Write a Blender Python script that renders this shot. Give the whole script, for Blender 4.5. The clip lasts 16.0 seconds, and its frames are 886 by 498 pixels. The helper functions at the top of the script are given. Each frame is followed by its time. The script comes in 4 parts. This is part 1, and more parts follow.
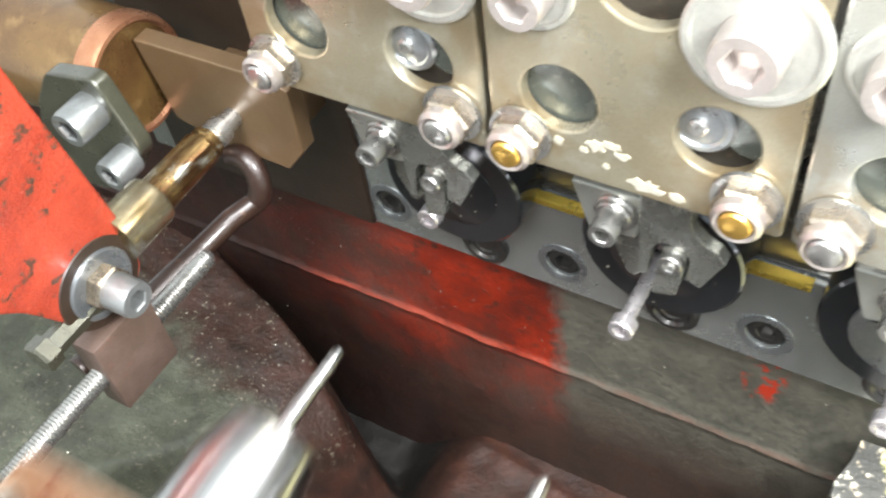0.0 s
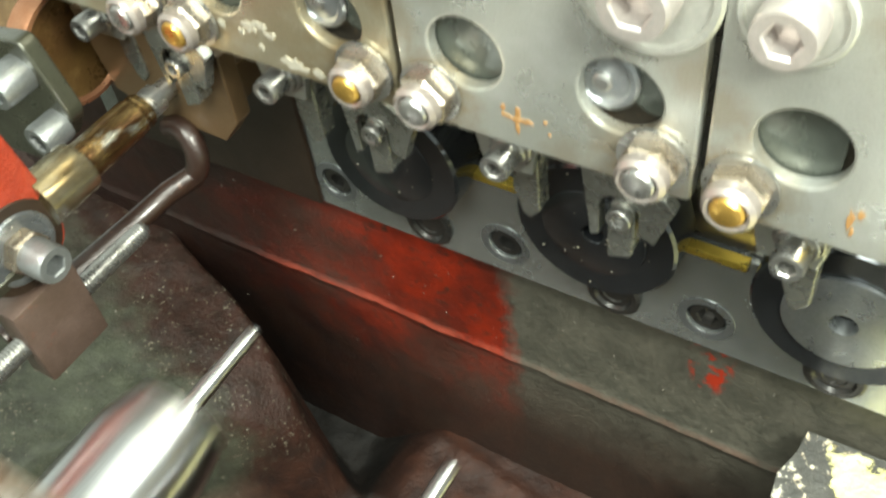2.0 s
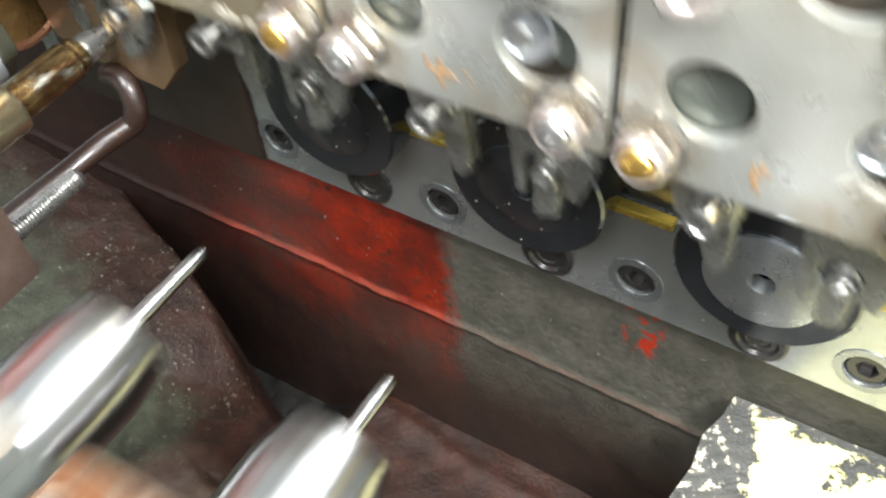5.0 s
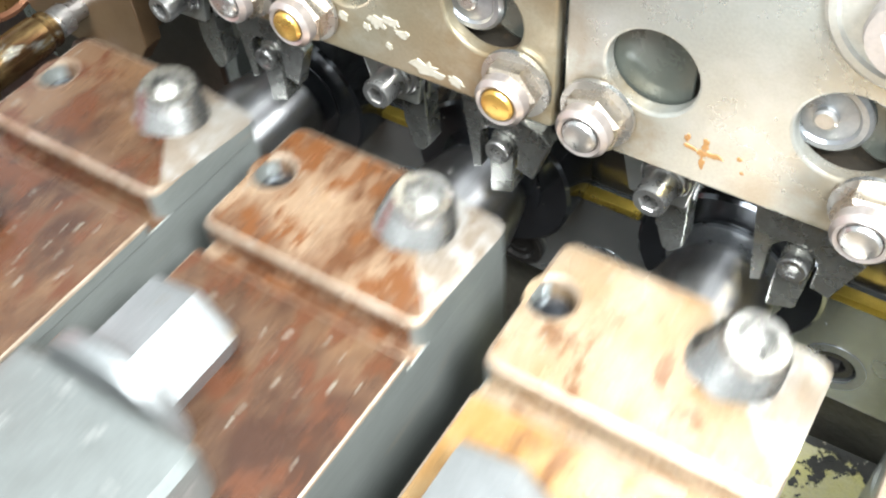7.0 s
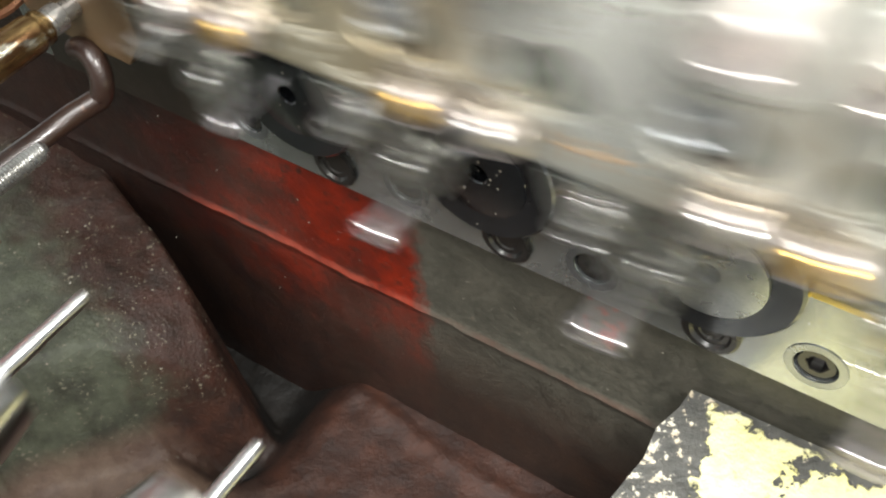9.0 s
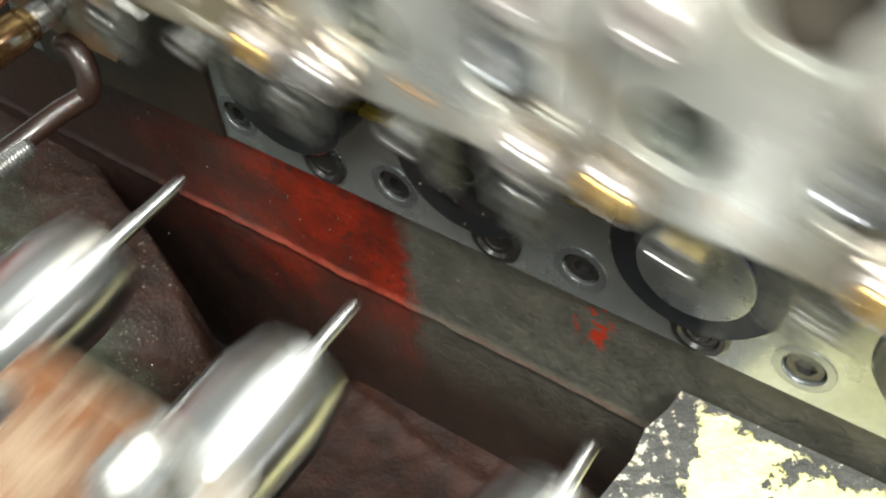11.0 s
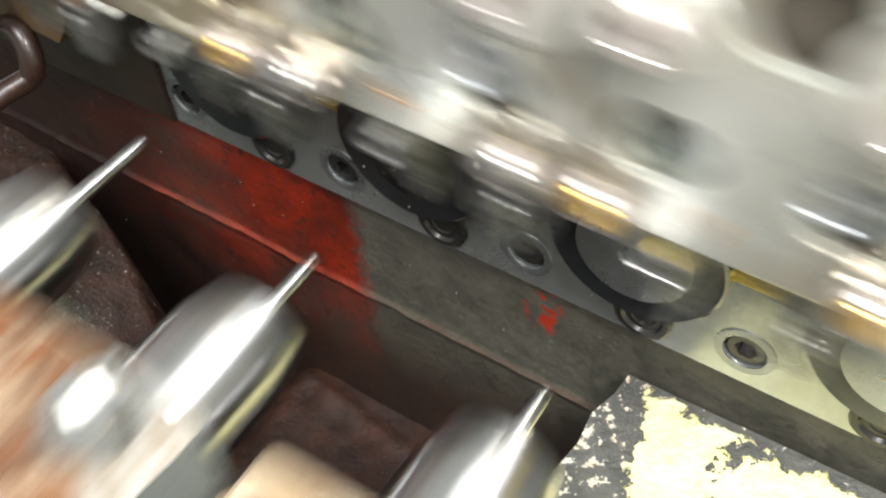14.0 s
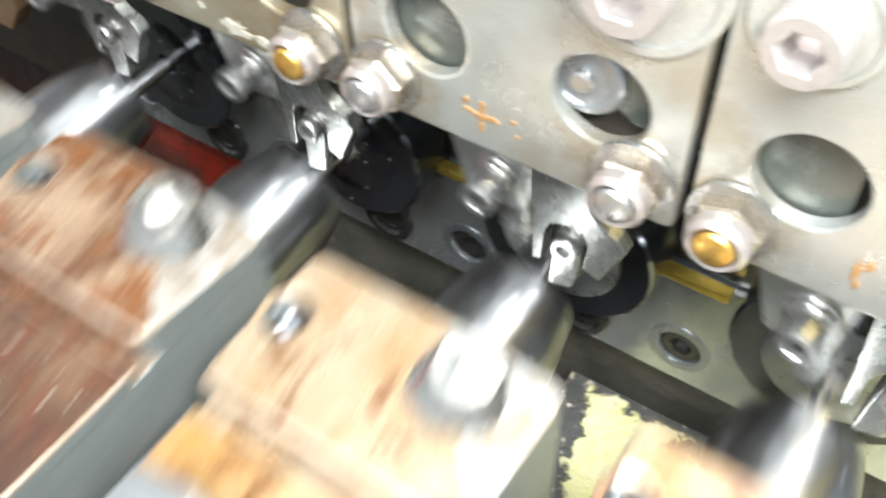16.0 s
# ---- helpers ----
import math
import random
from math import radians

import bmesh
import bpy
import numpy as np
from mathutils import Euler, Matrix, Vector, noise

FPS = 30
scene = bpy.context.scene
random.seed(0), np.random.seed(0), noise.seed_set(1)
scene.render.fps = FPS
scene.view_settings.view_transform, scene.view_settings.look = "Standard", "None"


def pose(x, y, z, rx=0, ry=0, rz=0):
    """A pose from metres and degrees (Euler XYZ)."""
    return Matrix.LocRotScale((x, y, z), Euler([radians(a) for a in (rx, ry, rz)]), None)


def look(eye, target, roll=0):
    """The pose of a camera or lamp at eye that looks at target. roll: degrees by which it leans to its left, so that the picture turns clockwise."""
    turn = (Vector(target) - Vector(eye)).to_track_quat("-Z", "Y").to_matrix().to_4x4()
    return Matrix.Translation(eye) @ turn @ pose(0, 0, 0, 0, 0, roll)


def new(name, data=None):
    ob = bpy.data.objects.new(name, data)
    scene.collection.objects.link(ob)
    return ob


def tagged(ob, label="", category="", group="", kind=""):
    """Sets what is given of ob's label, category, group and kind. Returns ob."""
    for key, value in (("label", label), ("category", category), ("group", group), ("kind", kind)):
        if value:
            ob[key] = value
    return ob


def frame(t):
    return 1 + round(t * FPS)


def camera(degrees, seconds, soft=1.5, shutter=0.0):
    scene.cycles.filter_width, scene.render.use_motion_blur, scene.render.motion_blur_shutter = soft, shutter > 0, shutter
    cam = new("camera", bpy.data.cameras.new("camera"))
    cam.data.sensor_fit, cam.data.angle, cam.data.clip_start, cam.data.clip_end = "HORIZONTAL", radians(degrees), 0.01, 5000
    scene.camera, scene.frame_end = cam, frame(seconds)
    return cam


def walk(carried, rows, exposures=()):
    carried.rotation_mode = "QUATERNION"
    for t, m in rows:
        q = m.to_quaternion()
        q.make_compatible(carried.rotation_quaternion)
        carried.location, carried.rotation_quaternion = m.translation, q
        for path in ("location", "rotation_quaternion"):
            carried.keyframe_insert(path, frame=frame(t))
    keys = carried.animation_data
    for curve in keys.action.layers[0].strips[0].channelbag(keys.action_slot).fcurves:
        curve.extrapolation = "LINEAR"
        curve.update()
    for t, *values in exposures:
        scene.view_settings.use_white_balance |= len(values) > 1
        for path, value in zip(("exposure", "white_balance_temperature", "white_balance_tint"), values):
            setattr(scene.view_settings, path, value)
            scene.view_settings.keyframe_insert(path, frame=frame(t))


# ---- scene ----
cam = camera(49.08, 16.0, soft=2.1, shutter=1.9)
PATH = [
    (0.0, (0.0273, -0.2192, 0.2962), (-0.0906, -0.0616, 0.0697), -9.42),
    (0.5, (0.0322, -0.2181, 0.2987), (-0.0847, -0.0593, 0.0725), -8.90),
    (1.0, (0.0382, -0.2133, 0.2914), (-0.0785, -0.0514, 0.0674), -8.18),
    (1.5, (0.0472, -0.2065, 0.2887), (-0.0727, -0.0497, 0.0627), -9.76),
    (2.0, (0.0509, -0.2110, 0.2788), (-0.0705, -0.0519, 0.0553), -8.63),
    (2.4, (0.0496, -0.2143, 0.2803), (-0.0693, -0.0557, 0.0552), -8.18),
    (3.0, (0.0566, -0.2119, 0.2776), (-0.0643, -0.0549, 0.0523), -8.38),
    (3.5, (0.0566, -0.2148, 0.2776), (-0.0594, -0.0558, 0.0512), -6.84),
    (4.0, (0.0621, -0.2128, 0.2686), (-0.0549, -0.0487, 0.0465), -5.58),
    (4.5, (0.0651, -0.2126, 0.2713), (-0.0485, -0.0508, 0.0457), -5.41),
    (7.0, (0.0805, -0.2043, 0.2663), (-0.0350, -0.0472, 0.0383), -4.78),
    (7.5, (0.0808, -0.2053, 0.2651), (-0.0338, -0.0457, 0.0384), -4.34),
    (8.0, (0.0865, -0.2025, 0.2648), (-0.0317, -0.0455, 0.0381), -5.08),
    (8.5, (0.0873, -0.2048, 0.2657), (-0.0305, -0.0469, 0.0394), -4.73),
    (11.0, (0.0896, -0.1983, 0.2655), (-0.0274, -0.0425, 0.0375), -4.69),
    (11.5, (0.0926, -0.2002, 0.2624), (-0.0258, -0.0428, 0.0362), -4.33),
    (12.5, (0.0962, -0.1993, 0.2621), (-0.0205, -0.0413, 0.0353), -3.74),
    (13.0, (0.0972, -0.1982, 0.2619), (-0.0167, -0.0403, 0.0337), -2.48),
    (13.5, (0.1011, -0.1955, 0.2602), (-0.0139, -0.0375, 0.0326), -2.88),
    (14.0, (0.1012, -0.1928, 0.2617), (-0.0104, -0.0353, 0.0319), -3.42),
    (14.5, (0.1071, -0.1938, 0.2595), (-0.0076, -0.0358, 0.0317), -2.94),
    (14.8, (0.1088, -0.1917, 0.2598), (-0.0066, -0.0345, 0.0318), -3.17),
    (15.0, (0.1098, -0.1897, 0.2610), (-0.0055, -0.0331, 0.0325), -3.08),
    (15.5, (0.1153, -0.1899, 0.2610), (0.0006, -0.0318, 0.0334), -2.57),
    (16.0, (0.1225, -0.1843, 0.2588), (0.0083, -0.0268, 0.0304), -2.72),
]
# the clip's camera brightens as it goes
EXPOSURES = [
    (0.0, 0.80, 6400, 9), (0.5, 0.78, 6300, 2), (1.0, 0.56, 6200, 7), (2.0, 0.26, 6900, -4), (2.5, 0.28, 6900, -4), (3.0, 0.42, 6500, 2), (3.5, 0.94, 6100, 4),
    (4.0, 0.58, 6300, 7), (4.5, 0.38, 6400, 8), (7.0, 0.42, 6200, 8), (7.6, 0.22, 6200, 7), (8.1, 0.12, 6450, 7), (8.5, 0.10, 6700, 9), (11.0, 0.04, 6600, 4),
    (11.5, 0.12, 6700, 8), (12.5, 0.62, 6500, 8), (13.0, 0.40, 6200, 9), (13.5, 0.12, 6250, 8), (14.0, 0.10, 6600, 8), (14.8, 0.22, 6700, 9),
    (15.5, 0.36, 6500, 8), (16.0, 0.30, 6150, 8)]
walk(cam, [(t, look(eye, target, roll)) for t, eye, target, roll in PATH], exposures=EXPOSURES)

# ---- light: a bright work lamp above the tools, a hall ceiling light, soft hall light all round ----
world = bpy.data.worlds.new("hall")
world.use_nodes = True
world.node_tree.nodes["Background"].inputs[0].default_value = (0.91, 0.97, 0.98, 1)
world.node_tree.nodes["Background"].inputs[1].default_value = 0.96
scene.world = world


def area_lamp(name, eye, target, size, watts, color):
    data = bpy.data.lights.new(name, "AREA")
    data.shape, data.size, data.energy, data.color = "DISK", size, watts, color
    ob = new(name, data)
    ob.matrix_world = look(eye, target)
    return ob


area_lamp("work_lamp", (0.22, -0.20, 0.43), (0.03, -0.06, 0.09), 0.13, 6.4, (0.98, 1.0, 1.0))
area_lamp("hall_lamp", (0.02, -0.52, 0.80), (0.0, 0.0, 0.05), 0.45, 12.5, (0.95, 0.98, 1.0))

# ---- materials ----


def material(name, color, rough=0.5, metal=0.0, second=None, spread=0.5, scale=60.0, bump=0.15, third=None, third_at=0.62,
             third_scale=25.0, sharp=0.08, rough_spread=0.15, coat=0.0, fine=900.0, stretch=(1, 1, 1), spec=0.5, deep=0.0006,
             spots=(), spot_color=(0.2, 0.12, 0.05)):
    """A worn surface: two tones in broad stains, a third in patches with a shape of their own, fine grain in the relief."""
    m = bpy.data.materials.new(name)
    m.use_nodes = True
    nt = m.node_tree
    n, l = nt.nodes, nt.links
    b = n["Principled BSDF"]
    b.inputs["Metallic"].default_value = metal
    b.inputs["Specular IOR Level"].default_value = spec
    b.inputs["Coat Weight"].default_value = coat
    b.inputs["Coat Roughness"].default_value = 0.12
    co = n.new("ShaderNodeTexCoord")
    mp = n.new("ShaderNodeMapping")
    mp.inputs["Scale"].default_value = stretch
    l.new(co.outputs["Object"], mp.inputs["Vector"])
    info = n.new("ShaderNodeObjectInfo")
    shift = n.new("ShaderNodeVectorMath")
    shift.operation = "ADD"
    l.new(mp.outputs[0], shift.inputs[0])
    l.new(info.outputs["Random"], shift.inputs[1])

    def noisy(s, detail=6.0, dist=0.12):
        t = n.new("ShaderNodeTexNoise")
        t.inputs["Scale"].default_value, t.inputs["Detail"].default_value = s, detail
        t.inputs["Distortion"].default_value, t.inputs["Roughness"].default_value = dist, 0.65
        l.new(shift.outputs[0], t.inputs["Vector"])
        return t.outputs["Fac"]

    def ramp(src, a, z):
        r = n.new("ShaderNodeMapRange")
        r.inputs["From Min"].default_value, r.inputs["From Max"].default_value = a, z
        l.new(src, r.inputs["Value"])
        return r.outputs["Result"]

    def mix(fac, a, c):
        x = n.new("ShaderNodeMix")
        x.data_type = "RGBA"
        l.new(fac, x.inputs["Factor"])
        for sock, v in ((x.inputs["A"], a), (x.inputs["B"], c)):
            if isinstance(v, tuple):
                sock.default_value = (*v, 1)
            else:
                l.new(v, sock)
        return x.outputs["Result"]

    second = second or tuple(0.7 * c for c in color)
    col = mix(ramp(noisy(scale), 0.5 - spread / 2, 0.5 + spread / 2), color, second)
    grain = noisy(fine, 4.0, 0.0)
    col = mix(ramp(grain, 0.2, 1.6), col, tuple(0.55 * c for c in second))
    if third:
        col = mix(ramp(noisy(third_scale, 9.0, 0.25), third_at, third_at + sharp), col, third)
    for sx, sz, sr, most in spots:
        # a ragged stain round a fixed place on the piece, y left out
        flat = n.new("ShaderNodeVectorMath")
        flat.operation = "MULTIPLY"
        flat.inputs[1].default_value = (1, 0, 1)
        l.new(co.outputs["Object"], flat.inputs[0])
        far = n.new("ShaderNodeVectorMath")
        far.operation = "DISTANCE"
        far.inputs[1].default_value = (sx, 0, sz)
        l.new(flat.outputs[0], far.inputs[0])
        wob = n.new("ShaderNodeMath")
        wob.operation = "MULTIPLY_ADD"
        wob.inputs[1].default_value = 1.7 * sr
        l.new(noisy(110, 7.0, 0.3), wob.inputs[0])
        l.new(far.outputs["Value"], wob.inputs[2])
        fac = n.new("ShaderNodeMapRange")
        fac.inputs["From Min"].default_value, fac.inputs["From Max"].default_value = 1.95 * sr, 1.25 * sr
        fac.inputs["To Max"].default_value = most
        l.new(wob.outputs[0], fac.inputs["Value"])
        col = mix(fac.outputs["Result"], col, spot_color)
    l.new(col, b.inputs["Base Color"])
    rr = n.new("ShaderNodeMapRange")
    rr.inputs["To Min"].default_value = max(0.03, rough - rough_spread)
    rr.inputs["To Max"].default_value = min(1.0, rough + rough_spread)
    l.new(noisy(scale * 2.3), rr.inputs["Value"])
    l.new(rr.outputs["Result"], b.inputs["Roughness"])
    if bump:
        bp = n.new("ShaderNodeBump")
        bp.inputs["Strength"].default_value, bp.inputs["Distance"].default_value = bump, deep
        l.new(grain, bp.inputs["Height"])
        l.new(bp.outputs["Normal"], b.inputs["Normal"])
    return m


STAINS = ((0.0086, 0.122, 0.015, 0.75), (0.066, 0.121, 0.016, 0.65), (0.002, 0.142, 0.009, 0.4), (0.077, 0.150, 0.009, 0.4), (0.047, 0.116, 0.007, 0.35), (0.036, 0.172, 0.010, 0.3))
PLATE = material("oiled_plate_steel", (0.45, 0.455, 0.425), 0.30, 0.75, (0.40, 0.395, 0.345), 0.5, 26, 0.06, third=(0.48, 0.485, 0.465), third_at=0.50, third_scale=38, sharp=0.3, fine=1400, spots=STAINS, spot_color=(0.24, 0.17, 0.085))
PLATE_BROWN = material("brown_stained_plate_steel", (0.37, 0.345, 0.265), 0.31, 0.72, (0.27, 0.22, 0.135), 0.5, 26, 0.06, third=(0.41, 0.395, 0.33), third_at=0.52, third_scale=40, sharp=0.25, fine=1400, spots=STAINS, spot_color=(0.20, 0.13, 0.055))
PANEL = material("dull_green_grey_panel", (0.10, 0.112, 0.098), 0.26, 0.5, (0.07, 0.076, 0.064), 0.5, 50, 0.04, coat=0.4)
RUST = material("orange_rust_mark", (0.30, 0.17, 0.062), 0.5, 0.1, (0.20, 0.095, 0.030), 0.4, 300, 0.3)
PALE = material("pale_corrosion", (0.44, 0.41, 0.34), 0.55, 0.4, (0.36, 0.33, 0.26), 0.4, 300, 0.3)
JAW = material("finger_steel", (0.38, 0.385, 0.365), 0.27, 0.85, (0.28, 0.275, 0.24), 0.5, 60, 0.06, third=(0.44, 0.44, 0.42), third_at=0.55, third_scale=90, sharp=0.2)
DIE_PLATE = material("die_plate_steel", (0.46, 0.475, 0.46), 0.24, 0.78, (0.29, 0.30, 0.29), 0.5, 22, 0.14, third=(0.20, 0.195, 0.17), third_at=0.62, third_scale=60, sharp=0.15, fine=420)
DIE = material("dark_die_steel", (0.085, 0.09, 0.098), 0.14, 0.8, (0.040, 0.043, 0.048), 0.5, 60, 0.02, rough_spread=0.04, coat=0.5)
INSERT = material("grey_die_insert", (0.34, 0.35, 0.355), 0.3, 0.8, (0.22, 0.23, 0.24), 0.5, 60, 0.06)
BLACK = material("black_oxide_screw", (0.025, 0.025, 0.025), 0.22, 0.5, (0.05, 0.045, 0.04), 0.5, 90, 0.05)
BRIGHT = material("zinc_steel", (0.52, 0.515, 0.50), 0.29, 0.92, (0.38, 0.365, 0.34), 0.5, 110, 0.08)
POLISHED = material("polished_punch_steel", (0.66, 0.66, 0.67), 0.30, 1.0, (0.42, 0.415, 0.41), 0.5, 50, 0.03, rough_spread=0.06, stretch=(3, 0.15, 3))
NUT = material("yellow_zinc_nut", (0.46, 0.36, 0.235), 0.27, 0.92, (0.42, 0.375, 0.33), 0.5, 90, 0.08, third=(0.22, 0.15, 0.08), third_at=0.60, third_scale=160, sharp=0.12)
HEAD = material("pinkish_oiled_screw_head", (0.56, 0.50, 0.465), 0.38, 0.8, (0.46, 0.42, 0.40), 0.5, 90, 0.06)
RING = material("bright_turned_washer_steel", (0.58, 0.575, 0.53), 0.42, 0.8, (0.46, 0.45, 0.41), 0.5, 70, 0.06)
STUD_BLOCK = material("dark_oily_clamp_steel", (0.060, 0.052, 0.040), 0.5, 0.3, (0.034, 0.026, 0.018), 0.4, 70, 0.4, third=(0.10, 0.07, 0.045), third_at=0.6, third_scale=120)
GOLD = material("brass_bolt_end", (0.72, 0.46, 0.12), 0.3, 0.9, (0.55, 0.33, 0.08), 0.5, 90, 0.05)
BRASS = material("yellow_brass_strip", (0.75, 0.56, 0.10), 0.3, 0.8, (0.55, 0.38, 0.07), 0.5, 40, 0.08)
COPPER = material("rusty_oiled_tool_block", (0.275, 0.188, 0.118), 0.26, 0.35, (0.092, 0.036, 0.014), 0.13, 40, 0.55, third=(0.125, 0.046, 0.014), third_at=0.52, third_scale=115, sharp=0.05, coat=0.55, fine=1100, stretch=(1, 0.6, 1))
# darker copy of COPPER: richer rust, with the left's weaker light put in
COPPER_DARK = material("shaded_rusty_tool_block", (0.135, 0.074, 0.037), 0.27, 0.3, (0.042, 0.016, 0.007), 0.16, 36, 0.55, third=(0.075, 0.025, 0.009), third_at=0.50, third_scale=110, sharp=0.06, coat=0.55, fine=1100, stretch=(1, 0.6, 1))
# golden copy for the right: the lamp's yellow brightness is part of the colour
COPPER_GOLD = material("lit_golden_tool_block", (0.345, 0.262, 0.145), 0.27, 0.4, (0.275, 0.145, 0.040), 0.20, 40, 0.5, third=(0.14, 0.062, 0.020), third_at=0.56, third_scale=80, sharp=0.08, coat=0.55, fine=1100, stretch=(1, 0.6, 1))
COPPER_TAN = material("tan_oiled_tool_block", (0.295, 0.232, 0.160), 0.27, 0.4, (0.225, 0.132, 0.055), 0.22, 40, 0.55, third=(0.125, 0.055, 0.020), third_at=0.565, third_scale=110, sharp=0.06, coat=0.55, fine=1100, stretch=(1, 0.6, 1))
# edge wear, brightened for the highlight that runs along the bevels
EDGE = material("worn_highlit_edge", (0.42, 0.35, 0.275), 0.34, 0.6, (0.24, 0.165, 0.105), 0.3, 90, 0.2)
SIDE = material("smooth_grey_block_side", (0.30, 0.315, 0.295), 0.36, 0.55, (0.22, 0.23, 0.21), 0.4, 30, 0.10, third=(0.32, 0.27, 0.21), third_at=0.60, third_scale=40, sharp=0.2, stretch=(1, 0.5, 1.6), coat=0.2)
HEX = material("dull_hexagon_steel", (0.36, 0.37, 0.37), 0.38, 0.75, (0.24, 0.245, 0.24), 0.4, 60, 0.25, third=(0.20, 0.155, 0.11), third_at=0.6, third_scale=110, coat=0.2)
WORN = material("worn_bright_spot_face", (0.32, 0.30, 0.265), 0.34, 0.5, (0.22, 0.165, 0.115), 0.25, 80, 0.3, third=(0.36, 0.345, 0.32), third_at=0.5, third_scale=90, coat=0.4)
GREY_OILY = material("oily_grey_slide_steel", (0.20, 0.215, 0.205), 0.34, 0.5, (0.13, 0.135, 0.125), 0.5, 40, 0.2, third=(0.30, 0.30, 0.28), third_at=0.6, third_scale=150, sharp=0.1, coat=0.4)
DARK_OILY = material("dark_oily_steel", (0.080, 0.080, 0.055), 0.30, 0.4, (0.040, 0.037, 0.025), 0.5, 60, 0.2, coat=0.5)
RED_PAINT = material("orange_red_machine_paint", (0.37, 0.048, 0.022), 0.26, 0.0, (0.18, 0.021, 0.011), 0.35, 38, 0.5, third=(0.060, 0.026, 0.016), third_at=0.575, third_scale=150, sharp=0.04, coat=0.6, deep=0.0012)
BROWN = material("brown_oiled_bracket", (0.165, 0.105, 0.056), 0.36, 0.3, (0.105, 0.062, 0.030), 0.5, 40, 0.2, coat=0.3)
BARREL = material("yellow_brown_oiled_barrel", (0.17, 0.098, 0.032), 0.30, 0.4, (0.075, 0.035, 0.013), 0.35, 34, 0.2, third=(0.24, 0.15, 0.06), third_at=0.56, third_scale=50, sharp=0.2, coat=0.5)
POST = material("dark_brown_oiled_casting", (0.034, 0.020, 0.012), 0.45, 0.15, (0.018, 0.010, 0.006), 0.4, 40, 0.4, coat=0.2)
COPPER_RIM = material("worn_copper_rim", (0.55, 0.30, 0.18), 0.3, 0.8, (0.40, 0.16, 0.08), 0.5, 80, 0.3)
PIPE = material("oily_dark_brown_pipe", (0.032, 0.015, 0.009), 0.36, 0.2, (0.018, 0.009, 0.007), 0.5, 60, 0.4, third=(0.11, 0.052, 0.032), third_at=0.62, third_scale=90, coat=0.3)
SHAFT = material("tarnished_brass_shaft", (0.38, 0.26, 0.11), 0.24, 0.9, (0.11, 0.055, 0.024), 0.16, 90, 0.15, third=(0.44, 0.42, 0.36), third_at=0.56, third_scale=130, sharp=0.08, stretch=(1, 0.4, 1))
DROP = material("clear_oil_drop", (0.30, 0.27, 0.22), 0.08, 0.3, (0.2, 0.17, 0.13), 0.5, 300, 0.0, rough_spread=0.03, coat=1.0)
COLLAR = material("pinkish_nut_collar", (0.44, 0.385, 0.355), 0.33, 0.75, (0.36, 0.31, 0.28), 0.5, 120, 0.08)
HUB = material("silvery_brass_hub", (0.50, 0.455, 0.33), 0.22, 0.9, (0.30, 0.22, 0.11), 0.3, 60, 0.08, third=(0.56, 0.55, 0.50), third_at=0.52, third_scale=70, sharp=0.15)
# darker than DIE_PLATE: shade behind the transfer plates is put into the colour
UPPER = material("oily_shaded_upper_plate", (0.19, 0.185, 0.165), 0.26, 0.75, (0.10, 0.09, 0.075), 0.5, 24, 0.12, third=(0.30, 0.29, 0.27), third_at=0.62, third_scale=90, sharp=0.1, stretch=(0.3, 1, 1), coat=0.3)
SET_STEEL = material("worn_set_screw_steel", (0.44, 0.44, 0.425), 0.27, 0.95, (0.32, 0.31, 0.29), 0.5, 90, 0.08)
SQUARE = material("reddish_brown_clamp_block", (0.150, 0.100, 0.082), 0.42, 0.3, (0.085, 0.054, 0.040), 0.4, 60, 0.3, third=(0.17, 0.060, 0.040), third_at=0.60, third_scale=80, sharp=0.1, coat=0.2)
BLANK = material("bright_forged_blank", (0.68, 0.64, 0.64), 0.3, 0.85, (0.58, 0.54, 0.55), 0.5, 150, 0.05)


# turned steel: the grooves run round the axis, so highlights draw out across them
for steel, much in ((POLISHED, 0.9), (DIE, 0.4), (INSERT, 0.7)):
    nodes, shader = steel.node_tree.nodes, steel.node_tree.nodes["Principled BSDF"]
    turned = nodes.new("ShaderNodeTangent")
    turned.direction_type, turned.axis = "RADIAL", "Y"
    steel.node_tree.links.new(turned.outputs[0], shader.inputs["Tangent"])
    shader.inputs["Anisotropic"].default_value = much
    shader.inputs["Anisotropic Rotation"].default_value = 0.25


